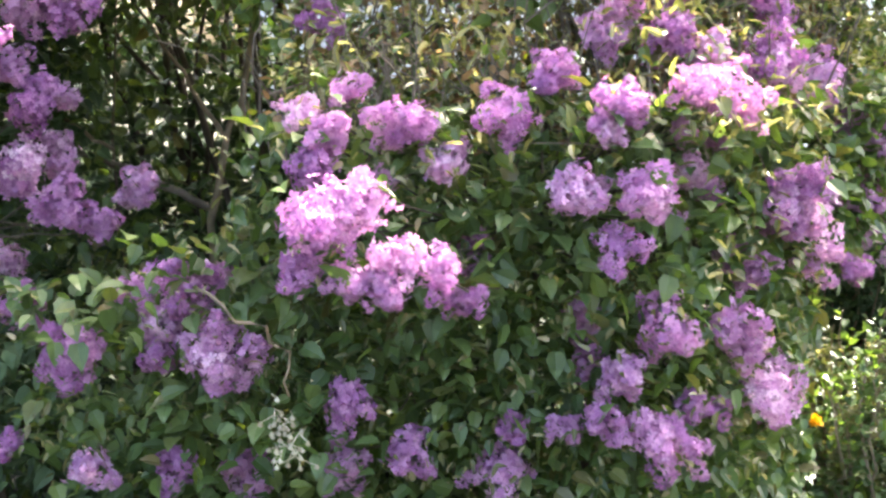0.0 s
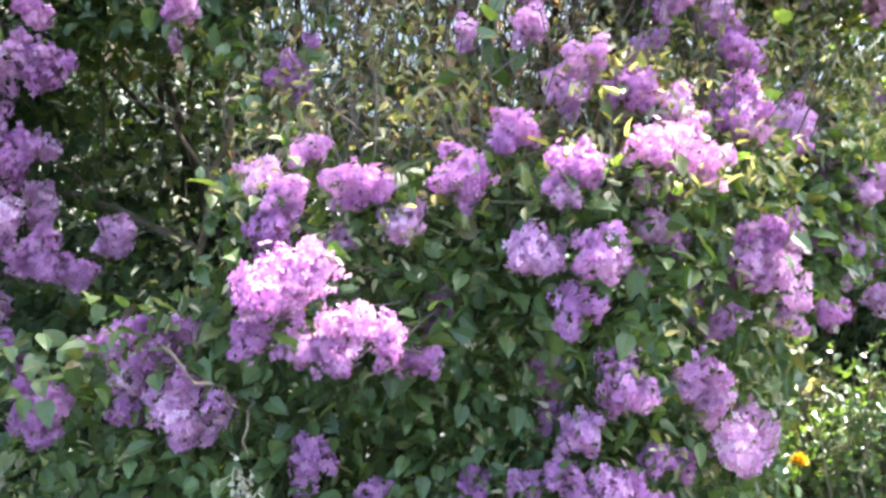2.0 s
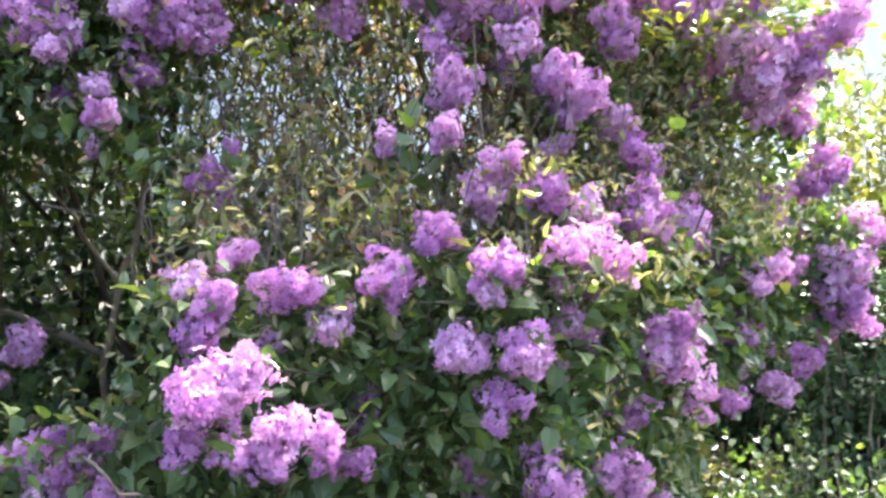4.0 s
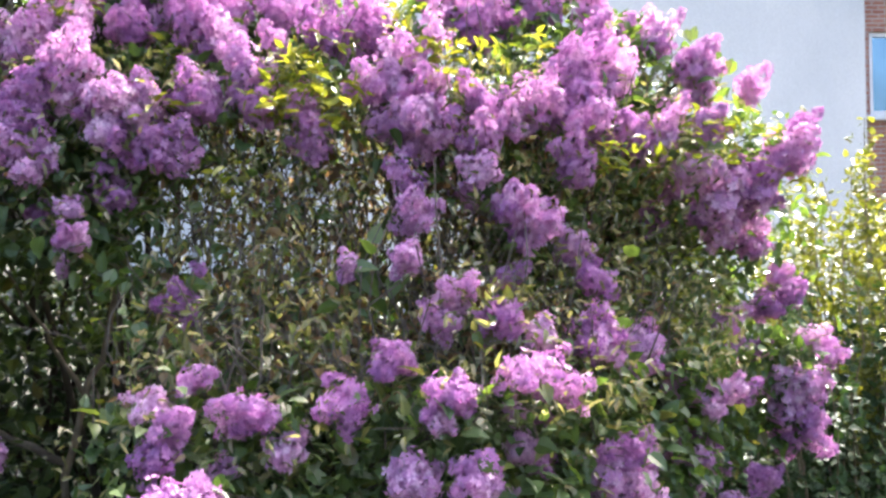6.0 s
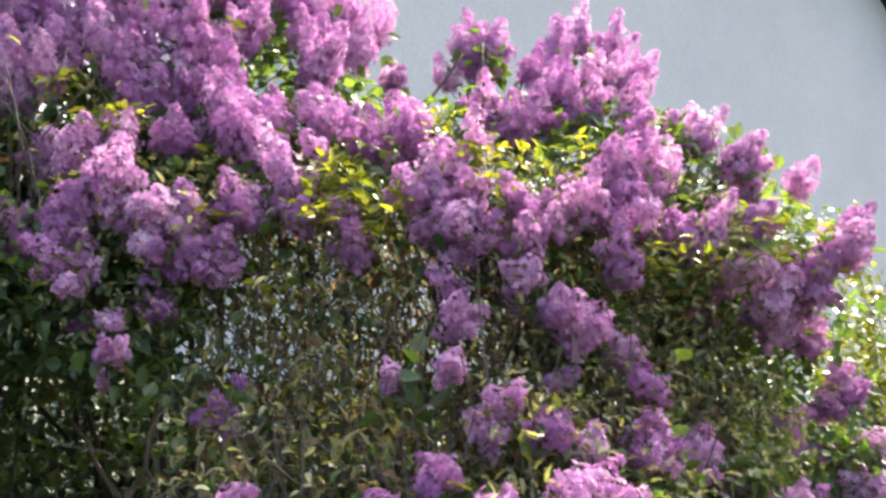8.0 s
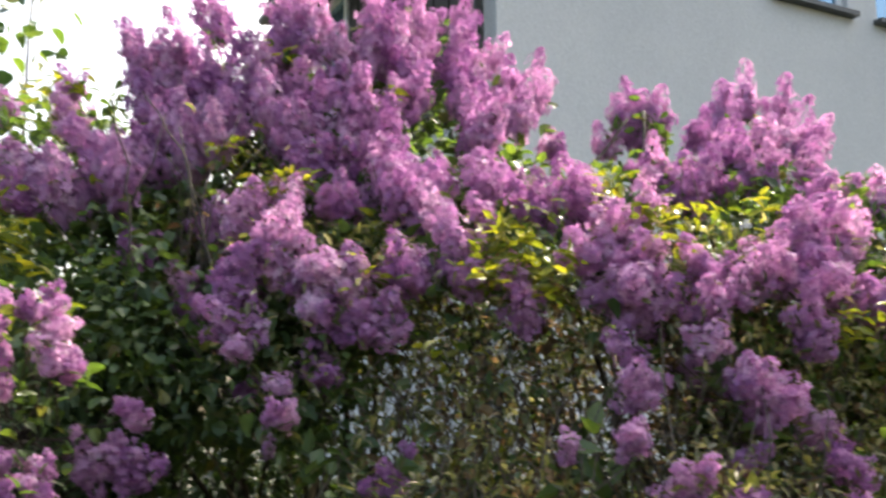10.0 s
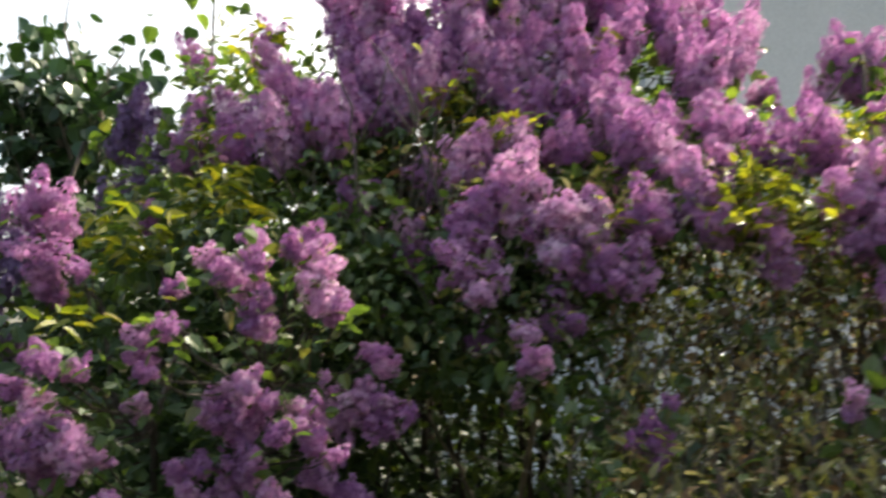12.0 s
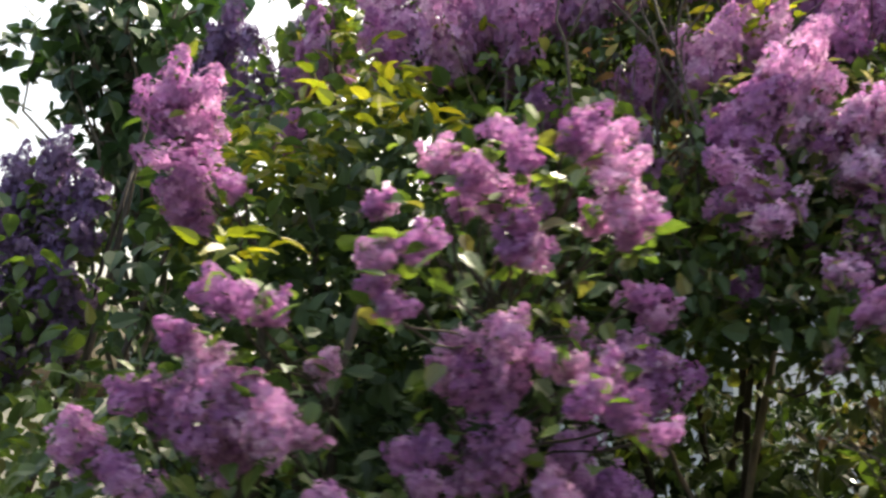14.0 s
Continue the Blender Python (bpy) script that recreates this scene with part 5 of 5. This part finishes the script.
# thin bare shoots inside the crown
shoots = Joined()
for k in range(1300):
    x, z = rng.uniform(-0.5, 1.0), rng.uniform(1.3, 2.2)
    y = float(crown_front(x, z)) + rng.uniform(0.1, 0.9)
    d = Vector((rng.normal() * 0.5, rng.normal() * 0.5, rng.uniform(0.2, 1.2))).normalized()
    a = Vector((x, y, z)) - main_bush.location
    ln = rng.uniform(0.06, 0.24)
    shoots.add(*tube([a + d * ln * s + Vector(rng.normal(size=3) * 0.010) for s in (0, 0.5, 1)], 0.0028, 0.0012, 4))
for k in range(300):
    x, z = rng.uniform(-1.3, -0.4), rng.uniform(1.7, 2.5)
    y = float(crown_front(x, z)) + rng.uniform(0.15, 0.7)
    d = Vector((rng.normal() * 0.4, rng.normal() * 0.4, rng.uniform(0.3, 1.2))).normalized()
    a = Vector((x, y, z)) - main_bush.location
    ln = rng.uniform(0.08, 0.3)
    shoots.add(*tube([a + d * ln * s + Vector(rng.normal(size=3) * 0.010) for s in (0, 0.5, 1)], 0.0028, 0.0012, 4))
for k in range(150):
    x, z = rng.uniform(-0.5, 0.7), rng.uniform(1.25, 1.8)
    y = float(crown_front(x, z + 0.2)) + rng.uniform(0.08, 0.5)
    d = Vector((rng.normal() * 0.18, rng.normal() * 0.1 + 0.25, 1.0)).normalized()
    a = Vector((x, y, z)) - main_bush.location
    ln = rng.uniform(0.25, 0.6)
    shoots.add(*tube([a + d * ln * s + Vector(rng.normal(size=3) * 0.014) for s in (0, 0.25, 0.5, 0.75, 1)], 0.0028, 0.0013, 5))
tagged(mesh_object("inner_growth", shoots.v, shoots.f, [BARK], main_bush, "bare brown inner shoots"), kind="stuff")


# ---- other plants ----
def shoot_shrub(name, label, base, width, height, n_shoots, leaves_each, lo, hi, mat, seed, cat="bush"):
    """A shrub of upright leafy shoots."""
    r = np.random.default_rng(seed)
    ob = tagged(new(name), label, cat)
    ob.location = base
    B = Vector(base)
    lp, lt = [], []
    for k in range(n_shoots):
        a, q = r.uniform(0, 6.28), math.sqrt(r.uniform(0, 1))
        foot = Vector((math.cos(a) * q * width * 0.5, math.sin(a) * q * width * 0.5, 0))
        top = Vector((foot.x * 1.45, foot.y * 1.45, height * (1 - 0.35 * q * q) * r.uniform(0.78, 1.05)))
        path = arc(foot, top, 0.0, 7, r, 0.02)
        mesh_object("shoot", *tube(path, 0.008, 0.002, 5), [TWIG], ob)
        for j in range(leaves_each):
            s = r.uniform(0.03, 1.0)
            i = min(5, int(s * 6))
            p = path[i].lerp(path[i + 1], s * 6 - i)
            aa = r.uniform(0, 6.28)
            lp.append(p + B + Vector(r.normal(size=3) * 0.035 * (1.2 - s * 0.5)))
            lt.append((math.cos(aa), math.sin(aa), 0.7))
    leaves(ob, "foliage", np.array([tuple(p) for p in lp]) - np.asarray(base), leaf_turns(r, np.array(lt), 0.0), r.uniform(lo, hi, len(lp)), mat, 120)
    return ob


shoot_shrub("shrub", "sunlit yellow-green shrub of upright leafy shoots", (2.6, 4.9, 0), 1.4, 2.3, 125, 240, 0.026, 0.046, LEAF_LIME, 41)
# its dark leaves also stand for the yellow shrub's shaded lower part
shoot_shrub("shrub", "leafy shrub beside the lilac, coloured dark for shade", (1.98, 4.12, 0), 0.95, 1.6, 64, 150, 0.03, 0.05, LEAF_SHADED, 45)
# shrub added so that its dark leaf colour gives the shaded band
shoot_shrub("shrub", "added shrub, coloured dark for the shade behind the weeds", (1.5, 4.55, 0), 1.1, 1.1, 60, 120, 0.035, 0.06, LEAF_SHADED, 48)
shoot_shrub("shrub", "green shrub of leafy shoots behind the lilac", (1.3, 5.4, 0), 1.6, 1.75, 60, 90, 0.03, 0.06, LEAF, 42)
# darkened leaf colour keeps this shrub from showing bright through the gaps
shoot_shrub("shrub", "green shrub of leafy shoots behind the lilac", (-1.9, 5.2, 0), 1.8, 2.3, 70, 100, 0.04, 0.07, LEAF_SHADED, 43)
shoot_shrub("shrub", "green shrub of leafy shoots behind the lilac", (-0.2, 5.3, 0), 1.8, 1.85, 65, 100, 0.035, 0.06, LEAF, 44)


def broad_tree(base, crown, radius, n_limbs, n_leaves, seed):
    """A young broad-leaved tree: tapered trunk, limbs, and hanging round leaves with gaps."""
    r = np.random.default_rng(seed)
    ob = tagged(new("tree"), "young tree with broad dark green leaves against the sky", "tree")
    ob.location = base
    B, C = Vector(base), Vector(crown)
    trunk = arc((0, 0, -0.05), C - B - Vector((0, 0, 0.2)), 0.0, 8, r, 0.03)
    mesh_object("trunk", *tube(trunk, 0.05, 0.015, 8, 0.1, r), [BARK], ob, smooth=True)
    lp, lt = [], []
    for k in range(n_limbs):
        d = Vector(r.normal(size=3))
        d.z = abs(d.z) * 0.9 - 0.25
        d.normalize()
        start = trunk[int(r.integers(4, 8))]
        end = C - B + Vector((d.x * radius[0], d.y * radius[1], d.z * radius[2])) * r.uniform(0.75, 1.1)
        path = arc(start, end, 0.08, 7, r, 0.03)
        mesh_object("branch", *tube(path, 0.012, 0.003, 5), [BARK], ob)
        for j in range(n_leaves // n_limbs):
            s = r.uniform(0.2, 1.0)
            i = min(5, int(s * 6))
            p = path[i].lerp(path[i + 1], s * 6 - i) + Vector(r.normal(size=3) * 0.07)
            lp.append(tuple(p))
            lt.append(tuple(r.normal(size=3) + np.array([0, 0, -0.6])))
    # one thin branch that arches out to the side
    path = arc(trunk[5], C - B + Vector((-0.53, -0.1, 0.06)), 0.36, 9, r, 0.01)
    mesh_object("branch", *tube(path, 0.008, 0.002, 5), [BARK], ob)
    for j in range(34):
        s = r.uniform(0.5, 1.0)
        i = min(7, int(s * 8))
        lp.append(tuple(path[i].lerp(path[i + 1], s * 8 - i) + Vector(r.normal(size=3) * 0.035)))
        lt.append(tuple(r.normal(size=3) + np.array([0, 0, -0.8])))
    leaves(ob, "crown", np.array(lp), leaf_turns(r, np.array(lt), 0.5), r.uniform(0.052, 0.086, len(lp)), LEAF_BROAD, 300, 1.35)
    return ob


broad_tree((-2.52, 4.1, 0), (-2.6, 4.0, 2.76), (0.35, 0.33, 0.56), 28, 1050, 51)

# a lone leafy shoot that stands out of the tall lilac
lone = tagged(new("sapling"), "thin sapling with round leaves against the sky", "sapling")
lone.location = (-1.9, 3.72, 0)
mesh_object("stem", *tube(arc((0, 0, -0.05), (0.02, -0.02, 3.45), 0.0, 12, rng, 0.008), 0.012, 0.004, 6), [BARK], lone, smooth=True)
for count, mat, word in ((65, LEAF_BROAD, "dark green leaves"), (48, LEAF, "green leaves with light through them"), (26, LEAF_YOUNG, "yellow-green leaves")):
    p = np.array([(rng.normal() * 0.10, rng.normal() * 0.09, rng.uniform(1.9, 3.45)) for k in range(count)])
    leaves(lone, "foliage", p, leaf_turns(rng, rng.normal(size=p.shape) + np.array([0, 0, -0.3]), 0.3), rng.uniform(0.05, 0.085, len(p)), mat, count, 1.25, word)

# ---- grass, weeds and a dandelion ----
BLADE_V = [(-0.03, 0, 0), (0.03, 0, 0), (-0.022, 0.06, 0.5), (0.022, 0.06, 0.5), (0, 0.22, 1.0)]
BLADE_F = [(0, 1, 3, 2), (2, 3, 4)]
n = 30000
gp = np.column_stack([rng.normal(0.3, 3.6, n), rng.normal(2.6, 3.2, n), np.zeros(n)])
gp[:, 2] = [ground_height(x, y) - 0.01 for x, y, _ in gp]
v, f = scatter(BLADE_V, BLADE_F, gp, turns(rng, n, np.tile([0, 0, 1.0], (n, 1)), 0.22), rng.uniform(0.08, 0.22, n))
tagged(mesh_object("grass", v, f, [GRASS]), "green grass blades under the bushes", "grass", kind="stuff")
shoot_shrub("weed_clump", "sunlit weeds with small shiny leaves beside the lilac", (1.35, 3.45, 0), 0.7, 0.74, 44, 80, 0.018, 0.042, LEAF, 46, "weeds")
shoot_shrub("weed_clump", "sunlit weeds with small shiny leaves beside the lilac", (1.08, 3.7, 0), 0.6, 0.62, 34, 70, 0.018, 0.042, LEAF_SMALL, 47, "weeds")
n = 3600
wp = np.column_stack([rng.uniform(0.55, 2.3, n), rng.uniform(2.7, 4.6, n), rng.uniform(0, 1, n) ** 1.4 * 0.45])
wp = wp[(wp[:, 1] > 3.3) | (abs(wp[:, 0] - 0.82) > 0.16)]
n = len(wp)
wp[:, 2] *= 0.6 + 0.6 * np.array([noise.noise(Vector((x * 3, y * 3, 0))) for x, y, _ in wp])
v, f = scatter(LEAF_V, LEAF_F, wp, leaf_turns(rng, rng.normal(size=wp.shape) + np.array([0, -0.3, 0.3])), rng.uniform(0.02, 0.05, n))
tagged(mesh_object("weeds", v, f, [LEAF]), "low leafy weeds beside the lilac", "weeds", kind="stuff")


def dandelion(x, y, h, size):
    ob = tagged(new("dandelion"), "yellow dandelion flower in the grass", "flower")
    z0 = ground_height(x, y)
    ob.location = (x, y, z0)
    mesh_object("stem", *tube(arc((0, 0, -0.01), (0.01, -0.02, h), 0, 5), 0.003, 0.0025, 6), [GRASS], ob)
    r = np.random.default_rng(8)
    k = 90
    rays = [(-0.10, 0, 0), (0.10, 0, 0), (0.12, 1, 0.18), (-0.12, 1, 0.18)]
    aim, out = [], []
    for i in range(k):
        a, e = i * 2.4, 0.15 + 1.35 * (i / k)
        d = np.array([math.cos(a) * math.cos(e), math.sin(a) * math.cos(e), math.sin(e)])
        side = np.array([-math.sin(a), math.cos(a), 0])
        out.append(np.stack([side, d, np.cross(side, d)], axis=1))
    v, f = scatter(rays, [(0, 1, 2, 3)], np.tile([0.01, -0.02, h], (k, 1)), np.array(out), r.uniform(0.8, 1.0, k) * size * 0.5)
    mesh_object("flower_head", v, f, [YELLOW], ob)
    for a in (0.2, 1.4, 2.5, 3.6, 4.8, 5.7):
        t = Matrix.Rotation(a, 4, "Z") @ Matrix.Scale(0.13, 4)
        mesh_object("leaf", [t @ Vector((x, y * 0.5, 0.05 + 0.3 * x * (1 - x))) for x, y, z in LEAF_V], LEAF_F, [LEAF], ob)


dandelion(0.86, 3.16, 0.45, 0.062)
